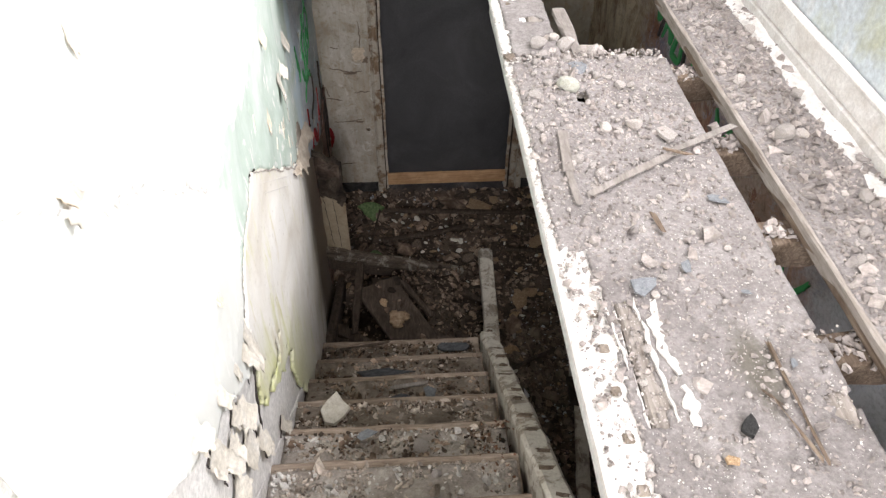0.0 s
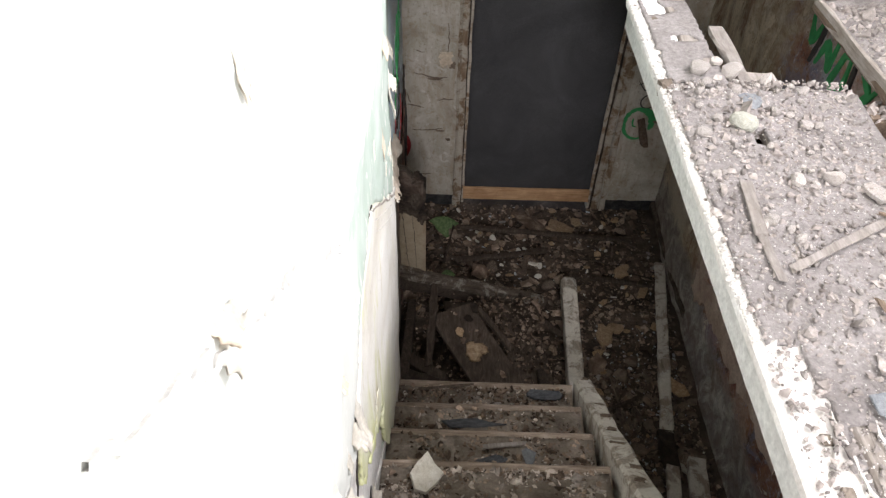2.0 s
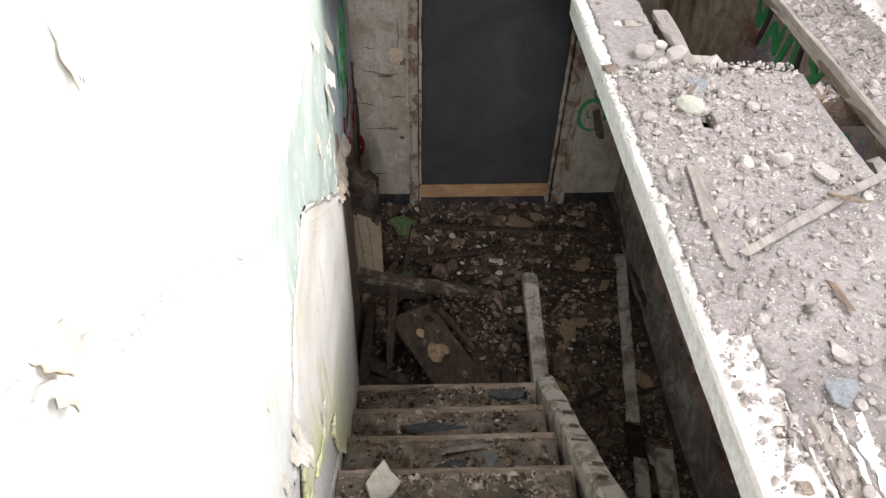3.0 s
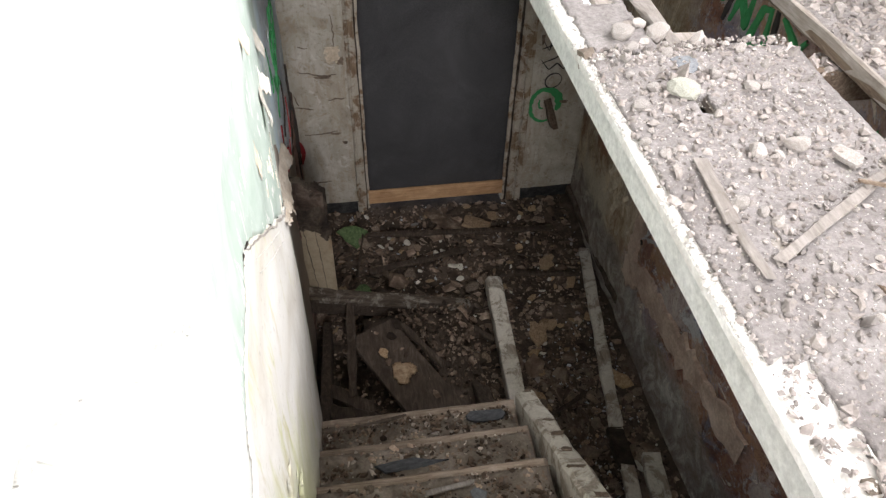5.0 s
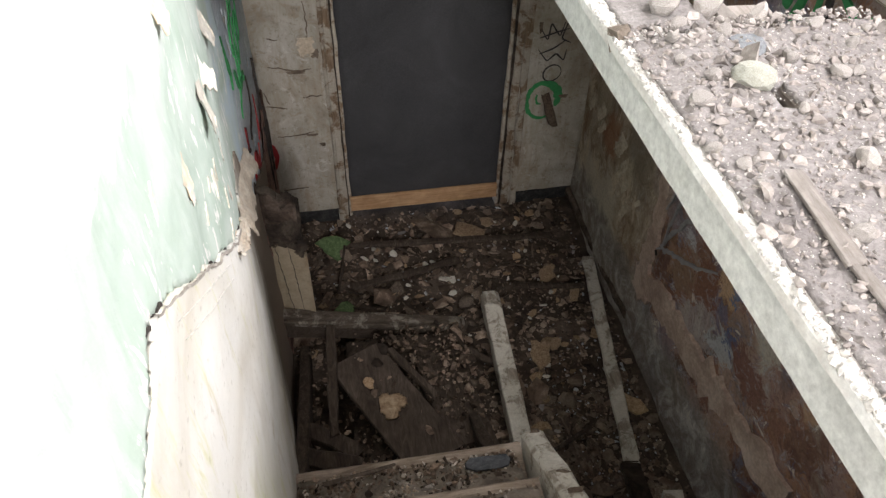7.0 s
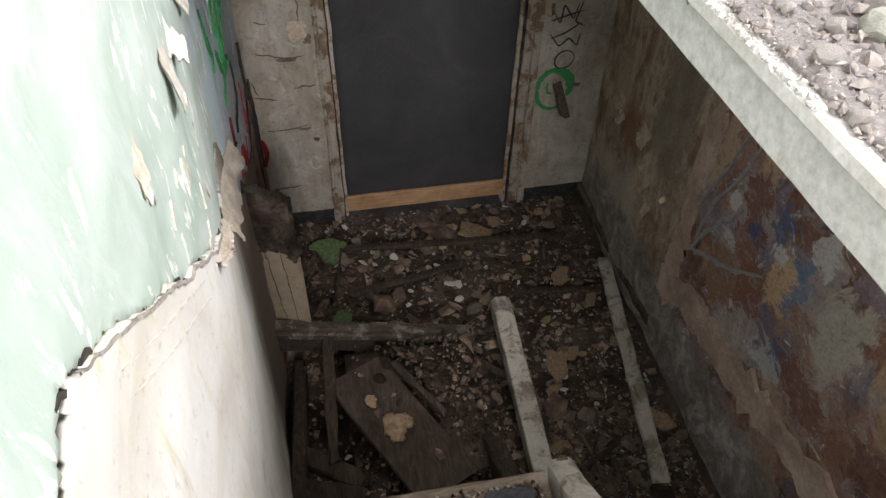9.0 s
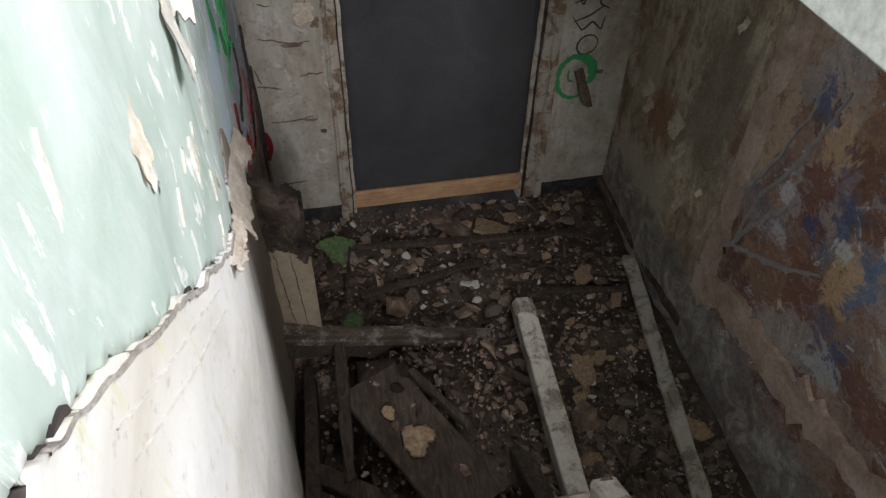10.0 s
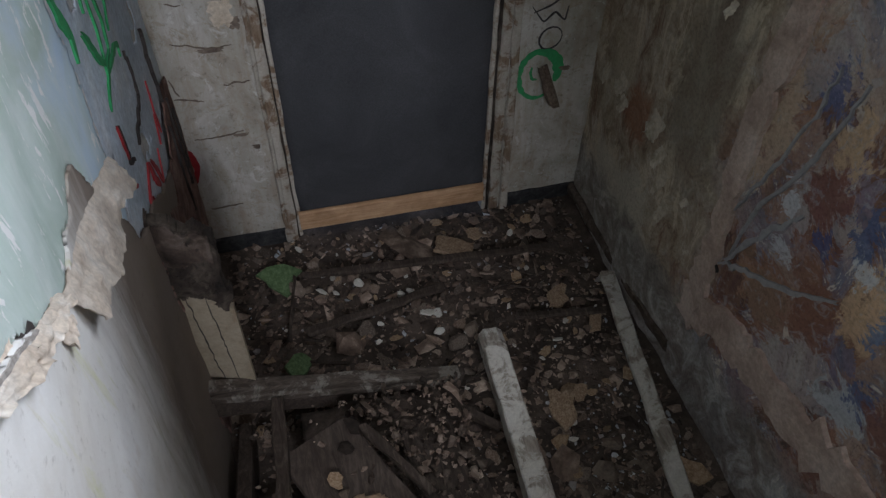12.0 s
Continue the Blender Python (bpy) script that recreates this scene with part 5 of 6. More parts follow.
for i in range(56):
    x, y = rng.uniform(-0.36, 1.38), 4.8 - 2.4 * rng.random()
    if not clear_of_steps(x, y):
        continue
    put_piece("plaster_chip", greychips[i % 4], x, y, ground_z(x, y) + 0.012, 0.045 * rng.lognormal(0, 0.45), rng, "dull flat plaster flake in the floor debris", "plaster chip", "flakes on the ground floor", 0.3)
for i in range(26):
    x, y = rng.uniform(-0.3, 1.35), 4.8 - 2.2 * rng.random()
    if not clear_of_steps(x, y):
        continue
    put_piece("plaster_chip", whitechips[i % 4], x, y, ground_z(x, y) + 0.02, 0.04 * rng.lognormal(0, 0.35), rng, "small white plaster flake in the floor debris", "plaster chip", "white flakes on the ground floor", 0.3)
for i in range(60):
    x, y = rng.uniform(-0.3, 1.38), 4.8 - 2.2 * rng.random()
    if clear_of_steps(x, y):
        put_piece("plaster_chip", tanchips[i % 4], x, y, ground_z(x, y) + 0.014, 0.05 * rng.lognormal(0, 0.35), rng, "brown plaster flake in the floor debris", "plaster chip", "brown flakes on the ground floor", 0.3, 0.5)
greyflakes = [chip_mesh(s + 200, GREYFLAKE, 0.12, 7) for s in range(8)]
paleflakes = [chip_mesh(s + 220, WHITECHIP, 0.14, 6) for s in range(4)]
rngf = np.random.default_rng(404)
for i in range(300):
    x, y = rngf.uniform(-0.38, 1.4), 4.82 - 2.3 * rngf.random() ** 1.25
    if not clear_of_steps(x, y):
        continue
    kind = rngf.random()
    me = greyflakes[i % 8] if kind < 0.72 else tanchips[i % 4] if kind < 0.86 else paleflakes[i % 4]
    size = (0.045 if kind < 0.72 else 0.04 if kind < 0.86 else 0.027) * rngf.lognormal(0, 0.4)
    nm = "grey-brown" if kind < 0.72 else "brown" if kind < 0.86 else "pale"
    put_piece("plaster_chip", me, x, y, ground_z(x, y) + 0.014, size, rngf, nm + " broken plaster flake in the floor debris", "plaster chip", nm + " plaster flakes in the debris", 0.4, 0.8)
for x, y, r in ((0.6, 3.97, 0.055), (0.68, 4.04, 0.045), (0.226, 4.44, 0.03), (0.408, 4.335, 0.022), (0.455, 4.343, 0.02), (0.344, 4.29, 0.02), (0.53, 4.07, 0.03)):
    put_piece("rubble_stone", stone_mesh(int(x * 100) + 300, GREYFLAKE if r > 0.035 else WHITECHIP), x, y, ground_z(x, y) + 0.02 + r * 0.3, r, rngf, "pale lump of mortar in the floor debris", "rubble stone", "pale lumps on the ground floor", 0.3)
for me, x, y, s, nm in ((tanslabs[0], 0.74, 4.57, 0.24, "large tan plaster slab on the debris"), (tanslabs[1], 0.86, 4.63, 0.1, "small tan plaster slab on the debris"), (tanslabs[2], 1.125, 4.13, 0.17, "tan plaster slab on the debris"),
                        (tanslabs[3], 0.92, 3.55, 0.2, "torn pale tan slab on the debris"), (tanslabs[1], 1.02, 3.6, 0.1, "small tan flake beside a larger slab"), (tanslabs[0], 1.25, 3.95, 0.12, "brown tan slab near the painted wall")):
    put_piece("plaster_slab", me, x, y, ground_z(x, y) + 0.035, s, rng, nm, "plaster slab", "", 0.12)
for me, x, y, sx, sy, a in ((chip_mesh(251, GREENCHIP, 0.1, 12), -0.14, 4.56, 0.2, 0.24, 0.2), (chip_mesh(253, GREENCHIP, 0.1, 11), -0.11, 4.02, 0.13, 0.13, 0.9)):
    slab = new("plaster_slab", me)
    slab.matrix_world = Matrix.LocRotScale((x, y, ground_z(x, y) + 0.045), Euler((0.22, 0.05, a)), (sx, sy, 0.14))
    tagged(slab, "green painted plaster slab on the debris", "plaster slab", "green slabs")
put_piece("plaster_chip", whitechips[2], -0.17, 1.885, 1.287, 0.18, rng, "large cream plaster flake lying on a step", "plaster chip", "", 0.08, 0.5)
put_piece("plaster_chip", bluechips[0], 0.225, 2.06, 1.12, 0.085, rng, "pale blue flake lying on a step", "plaster chip", "", 0.1, 0.4)
put_piece("plaster_chip", bluechips[1], -0.03, 1.66, 1.46, 0.08, rng, "pale grey flake lying on a step", "plaster chip", "", 0.2, 0.4)
put_piece("plaster_chip", tanchips[2], -0.025, 3.31, 0.325, 0.07, rng, "orange plaster flake on a fallen board", "plaster chip", "", 0.05)
mound = sheet("dust_mound", lambda u, v: (Vector((u, v, 0.318 + 0.014 * math.exp(-((u - 0.075) ** 2 + (v - 3.175) ** 2) / 0.004) + 0.003 * n3(u, v, 0, 50))), Vector((0, 0, 1))), np.linspace(-0.04, 0.19, 26), np.linspace(3.04, 3.31, 28), TANSLAB, 0.01,
              lambda u, v: ((u - 0.075) / 0.065) ** 2 + ((v - 3.175) / 0.07) ** 2 < 1 + 0.8 * n3(u, v, 1, 14), None, "", 0.3)
tagged(mound, "heap of tan dust on a fallen board", "dust mound")
for i in range(60):
    k = rng.integers(0, 9)
    y = NOSE_Y - RUN * (k + rng.uniform(0.15, 0.9))
    r = 0.013 * rng.lognormal(0, 0.35)
    put_piece("rubble_stone", (dirtystones if k < 4 else stones)[i % 6], rng.uniform(-0.3, 0.45), y, NOSE_Z + RISE * k + 0.02 + r * 0.3, r, rng, "lump of broken plaster on the steps", "rubble stone", "lumps on the steps")

pale = []
for _ in range(900):
    k = 4 + int(rngb.integers(0, 5))
    x = -0.32 + 0.75 * rngb.random() ** (2.2 if k < 6 else 1.2)
    pale.append((x, NOSE_Y - RUN * (k + rngb.uniform(0.12, 0.95)), NOSE_Z + RISE * k + 0.024, 0.0065 * rngb.lognormal(0, 0.5)))
scatter("step_rubble", "pale crumbs of wall plaster on the upper steps", pale, WHITEMORTAR, rngb, (0.3, 0.8), 0.5)

# ---- wall details ----
# torn skin at the lower edge of the oil paint
def torn_flap(name, a, b, drop, lift, material, seed, label):
    """A wide flap of paint on paper: fast along the line a-b on the stair wall, folded down and outwards, with a toothed free edge."""
    n, m, verts, faces = 40, 12, [], []
    for i in range(n):
        f = i / (n - 1)
        u0, v0 = a[0] + (b[0] - a[0]) * f, a[1] + (b[1] - a[1]) * f
        reach = drop * (0.75 + 0.45 * math.sin(math.pi * min(1, f * 1.15))) * (1 + 0.3 * noise.noise(Vector((f * 6, seed, 0))) + 0.28 * noise.noise(Vector((f * 23, seed, 4))))
        for j in range(m):
            g = j / (m - 1)
            p, nn = left_face(u0 + 0.25 * reach * g + 0.012 * noise.noise(Vector((f * 9, g * 4, seed))), v0 - reach * g)
            verts.append(p + nn * (0.014 + lift * g ** 0.8 * (1 + 0.5 * noise.noise(Vector((f * 5, g * 2, seed + 2)))) + 0.006 * noise.noise(Vector((f * 14, g * 7, 1)))))
    k = len(verts)
    verts += [q - Vector((0.002, 0.0005, 0.001)) for q in verts]
    for i in range(n - 1):
        for j in range(m - 1):
            c = i * m + j
            faces += [(c, c + m, c + m + 1, c + 1), (k + c, k + c + 1, k + c + m + 1, k + c + m)]
    return mesh_object(name, verts, faces, material, wall_w, label, True)


torn_flap("paint_flake", (2.98, 1.72), (3.62, 1.52), 0.125, 0.035, TORN, 4, "big torn flap of paint and paper")
torn_flap("paint_flake", (2.62, 1.94), (2.96, 1.75), 0.035, 0.02, TORN, 9, "torn strip of paint and paper")
for i, (u, v, w, h, l, m_, hg) in enumerate(((2.9, 1.775, 0.07, 0.07, 0.03, TORN, (0.1, -1)), (2.74, 1.9, 0.05, 0.05, 0.015, TORN, (-0.3, -1)),
                                             (2.78, 2.36, 0.1, 0.13, 0.035, PAPER, (-0.5, -1)), (2.86, 2.3, 0.08, 0.09, 0.045, PAPER, (0.5, -0.8)), (2.4, 2.405, 0.05, 0.085, 0.015, TANSKIN, (-0.2, -1)), (2.42, 2.35, 0.05, 0.06, 0.01, PAPER, (-0.5, -1)), (2.5, 2.65, 0.06, 0.08, 0.03, TANSKIN, (0.3, -1)), (2.82, 2.02, 0.03, 0.08, 0.01, PAPER, (0, -1)), (3.24, 2.25, 0.06, 0.12, 0.04, PAPER, (0.5, -1)),
                                             (1.62, 2.18, 0.05, 0.2, 0.03, PAPER, (0, -1)), (1.42, 2.26, 0.03, 0.12, 0.015, PAPER, (0.2, -1)), (1.33, 2.14, 0.05, 0.1, 0.02, PAPER, (0.4, -1)), (1.09, 2.42, 0.04, 0.1, 0.02, PAPER, (0.3, -1)),
                                             (1.48, 1.72, 0.04, 0.1, 0.015, PAPER, (0.4, -1)), (1.13, 2.24, 0.03, 0.1, 0.02, PAPER, (0.2, -1)), (0.76, 3.36, 0.06, 0.1, 0.05, TANSKIN, (0.2, -1)), (0.72, 3.3, 0.05, 0.06, 0.04, PAPER, (0.3, -1)), (1.04, 3.16, 0.03, 0.05, 0.03, TORN, (0.3, -1)), (1.24, 3.34, 0.03, 0.1, 0.015, PAPER, (-0.1, -1)), (1.04, 3.14, 0.06, 0.06, 0.03, PAPER, (0.4, -1)),
                                             (1.2, 2.2, 0.02, 0.06, 0.014, PAPER, (0.2, -1)), (1.6, 2.19, 0.06, 0.18, 0.05, PAPER, (-0.1, -1)), (1.53, 2.16, 0.05, 0.12, 0.04, PAPER, (0.3, -1)), (1.36, 2.1, 0.08, 0.12, 0.04, PAPER, (0.5, -1)), (1.15, 2.26, 0.06, 0.14, 0.045, PAPER, (0.3, -1)), (1.28, 2.33, 0.05, 0.1, 0.03, PAPER, (0.2, -1)), (1.09, 2.43, 0.06, 0.09, 0.04, PAPER, (0.5, -1)),
                                             (1.46, 1.82, 0.07, 0.13, 0.03, PAPER, (0.2, -1)), (1.24, 2.12, 0.09, 0.12, 0.03, PAPER, (0.2, -1)), (1.35, 1.98, 0.1, 0.12, 0.025, PAPER, (0.1, -1)), (1.19, 2.0, 0.08, 0.1, 0.03, PAPER, (0.4, -1)), (1.69, 1.53, 0.05, 0.1, 0.03, PAPER, (0.3, -1)), (1.44, 2.5, 0.03, 0.05, 0.02, TANSKIN, (0.2, -1)))):
    flake("paint_flake", left_face, u, v, w, h, l, m_, wall_w, i, hg, "curled paint skin")
for a, b, w in ((2.43, 2.3, 0.03), (2.3, 2.2, 0.02), (2.2, 1.95, 0.022), (1.95, 1.7, 0.016)):
    ribbon("crack", [(split_u(v) - 0.013, v) for v in np.linspace(a, b, 9)], w, left_face, CRACK, wall_w, 0.004, jag=0.012)
for pts in (((1.4, 2.25), (1.36, 2.16), (1.3, 2.1)), ((1.15, 2.2), (1.2, 2.1), (1.22, 2.0)), ((1.5, 1.72), (1.47, 1.64)), ((1.62, 2.19), (1.6, 2.08), (1.59, 1.96)), ((1.349, 2.07), (1.42, 1.98), (1.46, 1.88), (1.456, 1.79), (1.473, 1.68)), ((1.29, 2.32), (1.24, 2.26), (1.13, 2.24)), ((1.59, 2.48), (1.53, 2.39), (1.46, 2.33), (1.38, 2.31)), ((1.13, 2.24), (1.17, 2.15), (1.16, 2.05)), ((1.7, 1.53), (1.66, 1.46))):
    ribbon("crack", pts, 0.007, left_face, CRACK, wall_w, 0.004, jag=0.025)
for i in range(14):
    u = rng.uniform(1.1, 3.6)
    v = band(u) - rng.uniform(0.1, 0.8)
    if v > NOSE_Z + RISE * (NOSE_Y - u) / RUN + 0.1:
        ribbon("scratch", [(u, v), (u + rng.normal(0, 0.02), v - rng.uniform(0.03, 0.12))], 0.002, left_face, CRACK, wall_w, 0.002)
# crumbling mortar and a dark split along the lower edge of the oil paint
for a, b, w in ((1.97, 2.12, 0.01), (2.2, 2.75, 0.009), (2.7, 3.1, 0.016)):
    ribbon("crack", [(u, band(u) - 0.008) for u in np.linspace(a, b, 9)], w, left_face, CRACK, wall_w, 0.012, jag=0.02)
crumbs = []
for _ in range(380):
    u = rng.uniform(2.0, 3.0)
    crumbs.append((left_face(u, band(u))[0].x + 0.003, u, band(u) - 0.008 + rng.normal(0, 0.005), 0.0026 * rng.lognormal(0, 0.4)))
scatter("mortar_edge", "crumbling grey mortar along the torn paint edge", crumbs, RUBBLE, rng, (0.8, 1.2), 1.0)
for u, v, h, w in ((2.682, 2.175, 0.05, 0.014), (2.63, 2.18, 0.06, 0.022), (2.74, 2.04, 0.045, 0.016), (2.69, 1.975, 0.02, 0.014), (2.92, 2.065, 0.07, 0.008), (2.57, 2.21, 0.025, 0.01), (2.66, 1.965, 0.015, 0.014), (2.49, 2.2, 0.03, 0.006), (2.2, 2.5, 0.05, 0.006)):
    ribbon("bare_patch", [(u, v), (u - 0.01, v - h * 0.5), (u - 0.02, v - h)], w, paint_face, WHITECHIP, wall_w, 0.003, jag=0.012)
for dv in (0.045, 0.09):
    ribbon("moulding_line", [(u, 3.87 - 0.725 * u - dv) for u in np.linspace(2.1, 2.5, 7)], 0.0022, skin_face, MORTARLINE, wall_w, 0.0025)
ribbon("paper_strip", [(u, band(u) - 0.022) for u in np.linspace(2.42, 2.72, 7)], 0.032, left_face, TANSKIN, wall_w, 0.012, jag=0.01)
ribbon("mortar_strip", [(u, band(u) - 0.006) for u in np.linspace(2.02, 3.02, 26)], 0.0065, left_face, TORNMORTAR, wall_w, 0.019, jag=0.006)
ribbon("mortar_strip", [(u, band(u) - 0.012) for u in np.linspace(0.85, 1.6, 13)], 0.016, paint_face, RENDER, wall_w, 0.004, jag=0.02)
# spray strokes near the door corner
for pts, w, m_ in ((((3.845, 1.5), (3.9, 1.52), (3.962, 1.537), (4.0, 1.56), (4.06, 1.56)), 0.02, GREENSPRAY), (((3.962, 1.537), (4.05, 1.53), (4.16, 1.52), (4.22, 1.49), (4.2, 1.46)), 0.018, GREENSPRAY), (((3.95, 1.53), (3.97, 1.6), (3.996, 1.66), (4.0, 1.74)), 0.018, GREENSPRAY),
                   (((3.96, 1.57), (3.9, 1.62), (3.84, 1.7), (3.8, 1.74)), 0.026, GREENSPRAY), (((4.06, 1.56), (4.1, 1.62), (4.08, 1.72), (4.15, 1.78)), 0.02, GREENSPRAY), (((4.15, 1.57), (4.22, 1.62), (4.2, 1.7), (4.28, 1.75), (4.3, 1.66)), 0.018, GREENSPRAY), (((3.9, 1.74), (3.95, 1.82), (4.05, 1.84), (4.1, 1.92)), 0.024, GREENSPRAY),
                   (((4.3, 1.6), (4.38, 1.66), (4.4, 1.76), (4.34, 1.85)), 0.014, GREENSPRAY), (((4.15, 1.8), (4.22, 1.88), (4.3, 1.84), (4.33, 1.95)), 0.02, GREENSPRAY), (((3.66, 1.95), (3.68, 1.84), (3.72, 1.78), (3.7, 1.72)), 0.035, GREENSPRAY),
                   (((3.836, 1.456), (3.85, 1.39), (3.867, 1.326)), 0.014, REDSPRAY), (((4.09, 1.143), (4.12, 1.05), (4.16, 1.0)), 0.03, REDSPRAY), (((4.07, 1.16), (4.0, 1.12), (3.934, 1.09), (3.9, 1.0)), 0.022, REDSPRAY), (((4.14, 1.12), (4.19, 1.04), (4.224, 0.958)), 0.02, REDSPRAY), (((3.79, 1.3), (3.83, 1.26), (3.86, 1.24)), 0.016, REDSPRAY),
                   (((4.438, 1.102), (4.41, 1.05), (4.389, 1.003)), 0.016, REDSPRAY), (((4.5, 1.2), (4.46, 1.1), (4.47, 1.0)), 0.01, REDSPRAY), (((4.3, 1.05), (4.26, 0.98), (4.2, 0.9)), 0.012, REDSPRAY), (((4.0, 1.08), (3.99, 0.98), (3.95, 0.94)), 0.014, REDSPRAY)):
    ribbon("graffiti", pts, w, blue_face, m_, wall_w, 0.006, "spray-painted stroke")
for pts, w in ((((4.268, 1.435), (4.3, 1.36), (4.282, 1.277), (4.1, 1.26), (4.053, 1.245)), 0.016), (((3.844, 1.457), (3.86, 1.38), (3.872, 1.309), (3.93, 1.27)), 0.008), (((4.6, 1.35), (4.58, 1.2), (4.6, 1.05)), 0.008), (((4.7, 1.0), (4.69, 0.8), (4.72, 0.55)), 0.01), (((4.58, 0.95), (4.57, 0.75), (4.6, 0.5)), 0.01), (((4.78, 0.9), (4.77, 0.6)), 0.01)):
    ribbon("crack", pts, w, lambda u, v: (left_face(u, v)[0] + Vector((0.02 if u > 4.42 else 0.004, 0, 0)), Vector((1, 0, 0))), CRACK, wall_w, 0.009, jag=0.02)
ribbon("plaster_edge", [(3.63 + 0.02 * n3(0, 3, v, 5), v) for v in np.linspace(1.95, 1.56, 8)], 0.03, blue_face, RENDER, wall_w, 0.004, jag=0.02)
swirl = [(1.205 + 0.098 * math.cos(a), 0.785 + 0.125 * math.sin(a)) for a in np.linspace(0.5, 5.2, 22)]
ribbon("graffiti", swirl, 0.03, door_face, GREENSPRAY, wall_n, 0.003, "green spray-painted swirl")
ribbon("graffiti", [(1.19, 0.905), (1.25, 0.895), (1.295, 0.85), (1.305, 0.79), (1.29, 0.74)], 0.055, door_face, GREENSPRAY, wall_n, 0.004)
ribbon("graffiti", [(1.17, 0.83), (1.165, 0.8), (1.175, 0.765), (1.2, 0.76)], 0.014, door_face, GREENSPRAY, wall_n, 0.004)
for pts in ([(1.243 + 0.055 * math.cos(a), 0.97 + 0.055 * math.sin(a) + 0.1 * 0.055 * math.cos(a)) for a in np.linspace(0, 6.4, 14)], ((1.14, 1.13), (1.2, 1.05), (1.25, 1.1), (1.3, 1.05), (1.31, 1.12)), ((1.15, 1.1), (1.23, 1.13), (1.3, 1.18)), ((1.13, 1.28), (1.19, 1.18), (1.2, 1.29), (1.26, 1.2), (1.28, 1.29)), ((1.3, 1.3), (1.27, 1.19), (1.33, 1.16)), ((1.14, 1.2), (1.2, 1.22), (1.31, 1.25))):
    ribbon("graffiti", pts, 0.009, door_face, BLACKSPRAY, wall_n, 0.003, "black marker scribble")
ribbon("graffiti", [(-0.455, 0.64), (-0.425, 0.61), (-0.41, 0.53), (-0.43, 0.44)], 0.03, door_face, REDSPRAY, wall_n, 0.003, "red spray-painted smudge")
for pts in (((-0.375, 1.138), (-0.289, 1.116), (-0.227, 1.096), (-0.145, 1.112)), ((-0.422, 0.886), (-0.36, 0.88), (-0.303, 0.863)), ((-0.211, 0.933), (-0.15, 0.938), (-0.101, 0.932)), ((-0.389, 0.683), (-0.277, 0.676), (-0.173, 0.699)), ((-0.15, 1.26), (-0.14, 1.36), (-0.15, 1.5)), ((-0.36, 1.3), (-0.3, 1.29)), ((-0.4, 0.27), (-0.25, 0.28)), ((-0.42, 0.98), (-0.4, 0.9))):
    ribbon("crack", pts, 0.0065, door_face, BROWNCRACK, wall_n, 0.003, jag=0.01)
for i, (u, v, w, h) in enumerate(((-0.23, 1.105, 0.1, 0.016), (-0.19, 0.69, 0.06, 0.012), (-0.13, 0.62, 0.03, 0.02), (-0.12, 1.23, 0.05, 0.05), (1.14, 1.3, 0.02, 0.06), (1.33, 0.82, 0.05, 0.02))):
    flake("plaster_blister", door_face, u, v, w, h, 0.004, TANDUST, wall_n, 120 + i)
for i, (u, v, w, h) in enumerate(((4.16, 0.98, 0.06, 0.1), (4.08, 0.88, 0.035, 0.09), (4.03, 0.8, 0.03, 0.12), (3.97, 0.69, 0.03, 0.1), (4.5, 0.95, 0.06, 0.08), (4.45, 0.88, 0.04, 0.06), (4.68, 0.9, 0.04, 0.08), (3.86, 0.8, 0.02, 0.025), (3.95, 1.55, 0.02, 0.05))):
    flake("paint_flake", right_face, u, v, w * 1.6, h, 0.03, CREAMPEEL, wall_e, 150 + i, (0.2, -1), "peeling cream paint")
flake("paint_flake", door_face, -0.16, 1.3, 0.09, 0.1, 0.004, TANSKIN, wall_n, 77)
peg = door_face(1.22, 0.8)
tagged(plank("peg", peg[0] + peg[1] * 0.005 + Vector((0, 0, 0.03)), peg[0] + peg[1] * 0.1 + Vector((0.04, 0, -0.13)), 0.05, 0.03, OLDWOOD, segs=6, rough=0.006), "wooden peg sticking out of the door wall", "peg")
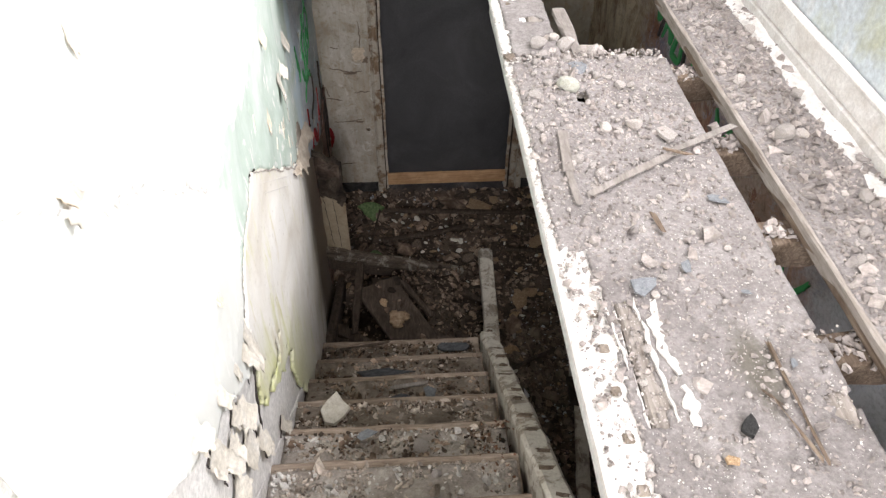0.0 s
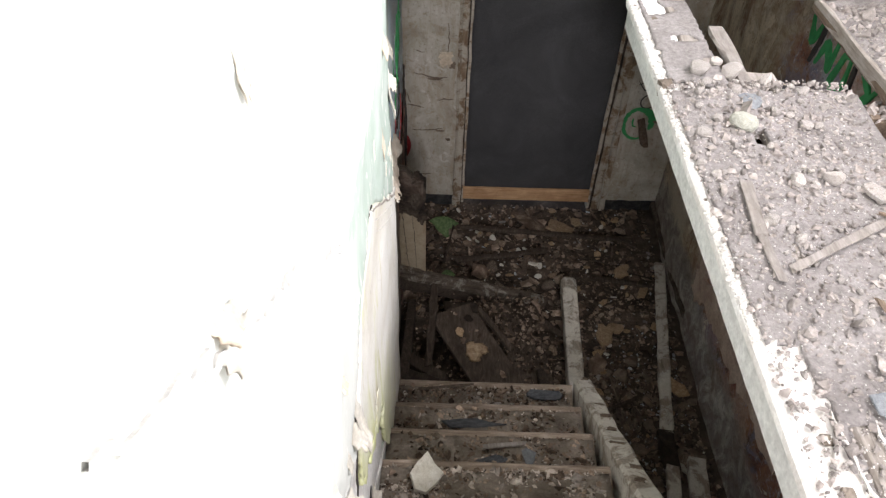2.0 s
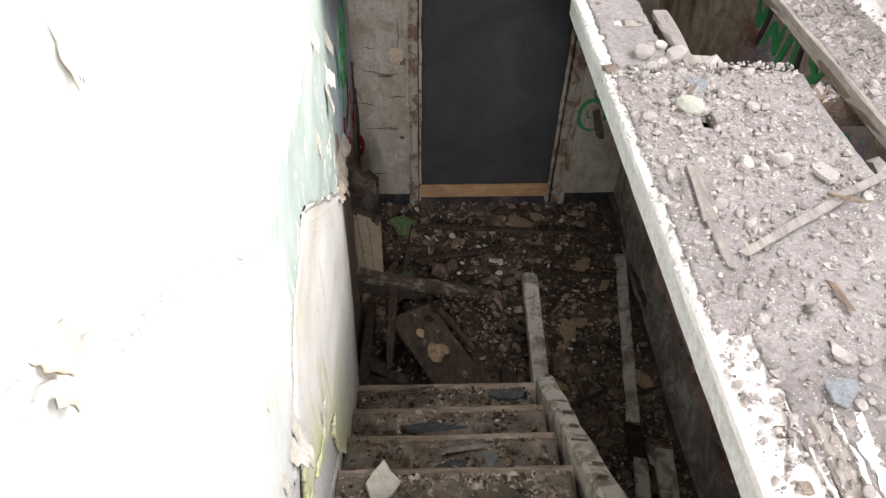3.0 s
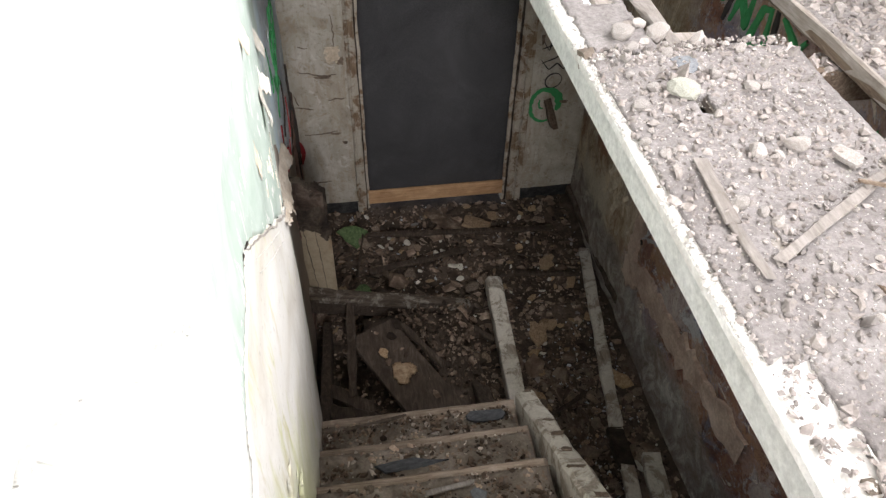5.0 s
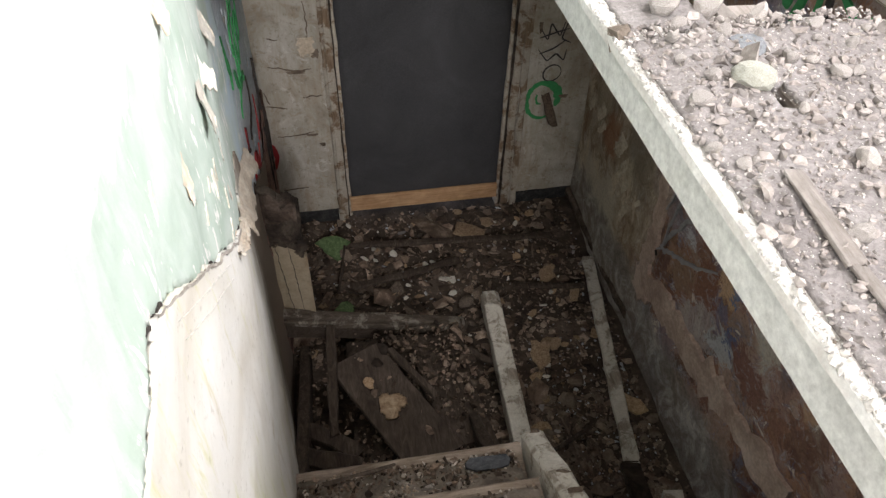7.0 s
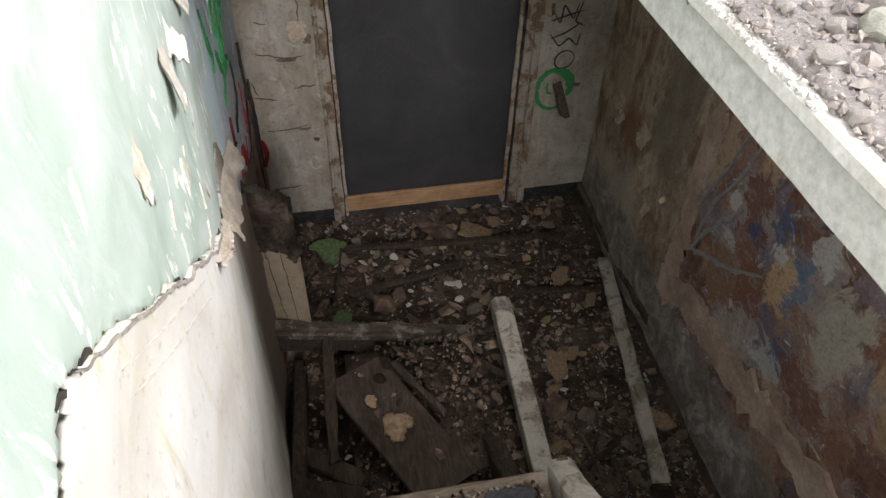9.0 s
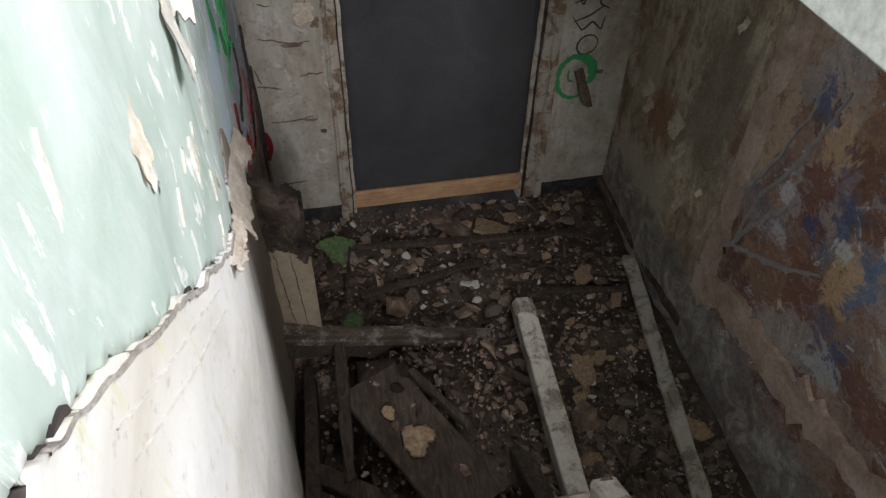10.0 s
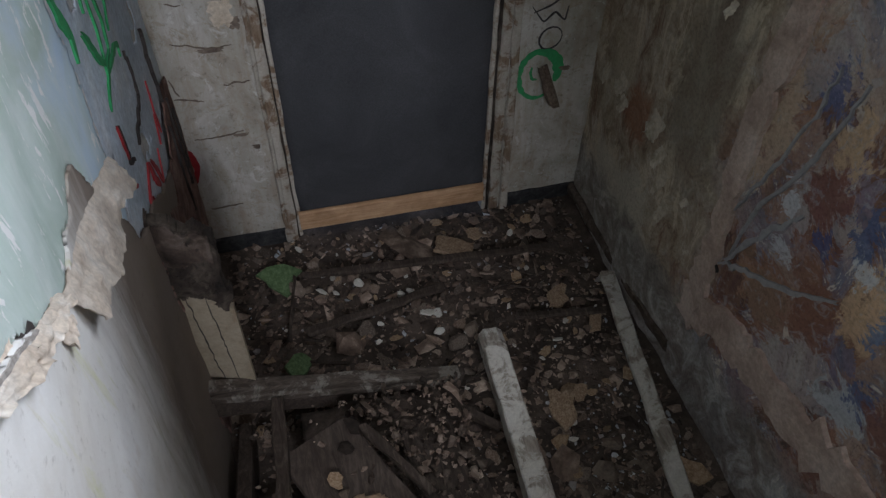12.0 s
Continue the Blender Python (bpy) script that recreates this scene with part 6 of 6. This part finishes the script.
# strokes on the painted wall
for pts, w, m_ in ((((3.65, 0.36), (3.64, 0.62), (3.66, 0.9), (3.68, 1.3), (3.65, 1.75)), 0.09, PINKWASH), (((3.66, 0.42), (3.45, 0.54), (3.25, 0.545), (3.0, 0.55), (2.75, 0.61), (2.3, 0.68)), 0.15, PINKWASH), (((3.572, 0.775), (3.53, 1.03), (3.41, 1.34), (3.35, 1.6)), 0.014, GREYSPRAY),
                   (((3.66, 0.87), (3.56, 1.13), (3.48, 1.42), (3.46, 1.6)), 0.012, GREYSPRAY), (((3.6, 0.72), (3.512, 0.785), (3.33, 0.88), (3.12, 1.04)), 0.022, GREYSPRAY), (((3.58, 0.76), (3.46, 1.0), (3.36, 1.16)), 0.02, GREYSPRAY), (((3.67, 0.83), (3.63, 0.75), (3.59, 0.68)), 0.008, CRACK)):
    ribbon("graffiti", pts, w, right_face, m_, wall_e, 0.02 if w > 0.05 else 0.009, "faded paint stroke", taper=w < 0.05, jag=0.015 if w < 0.05 else 0.006)
GW = [((2.95, 2.25), (3.05, 2.1), (3.0, 2.2), (3.12, 2.25)), ((3.2, 2.25), (3.18, 2.08), (3.28, 2.08), (3.26, 2.22), (3.2, 2.24)), ((3.35, 2.25), (3.33, 2.1), (3.42, 2.2), (3.45, 2.08)), ((3.5, 2.25), (3.55, 2.12), (3.62, 2.22)),
      ((1.75, 2.1), (1.85, 1.9), (1.95, 2.05), (2.0, 1.85)), ((2.5, 2.2), (2.6, 2.0), (2.7, 2.15))]
for pts in GW:
    ribbon("graffiti", pts, 0.035, right_face, GREENSPRAY, wall_e, 0.009, "green spray-painted letters")
for i, pts in enumerate((((3.16, 2.26), (3.12, 2.06)), ((3.47, 2.26), (3.5, 2.06)))):
    ribbon("graffiti", pts, 0.03, right_face, BLACKSPRAY, wall_e, 0.01)

# twigs and dry leaves
for i in range(52):
    x, y = rng.uniform(-0.2, 1.35), rng.uniform(2.3, 4.7)
    a, l = rng.random() * 6.28, rng.uniform(0.06, 0.24 if i < 34 else 0.45)
    z = ground_z(x, y) + 0.02
    tagged(plank("twig", (x, y, z), (x + l * math.cos(a), y + l * math.sin(a), z + rng.uniform(-0.01, 0.03)), 0.007, 0.007, DARKWOOD if i % 3 else OLDWOOD, segs=5, rough=0.012), "thin dry twig in the floor debris", "twig", "twigs in the debris")
scatter("dry_leaves", "dry brown leaves beside the stair string", [(rng.uniform(0.36, 0.5), 1.35 + rng.uniform(-0.2, 0.25), NOSE_Z + RISE * (5 if k % 2 else 4) + 0.06, rng.uniform(0.004, 0.009)) for k in range(110)], LEAF, rng, (0.1, 0.25), 0.6)
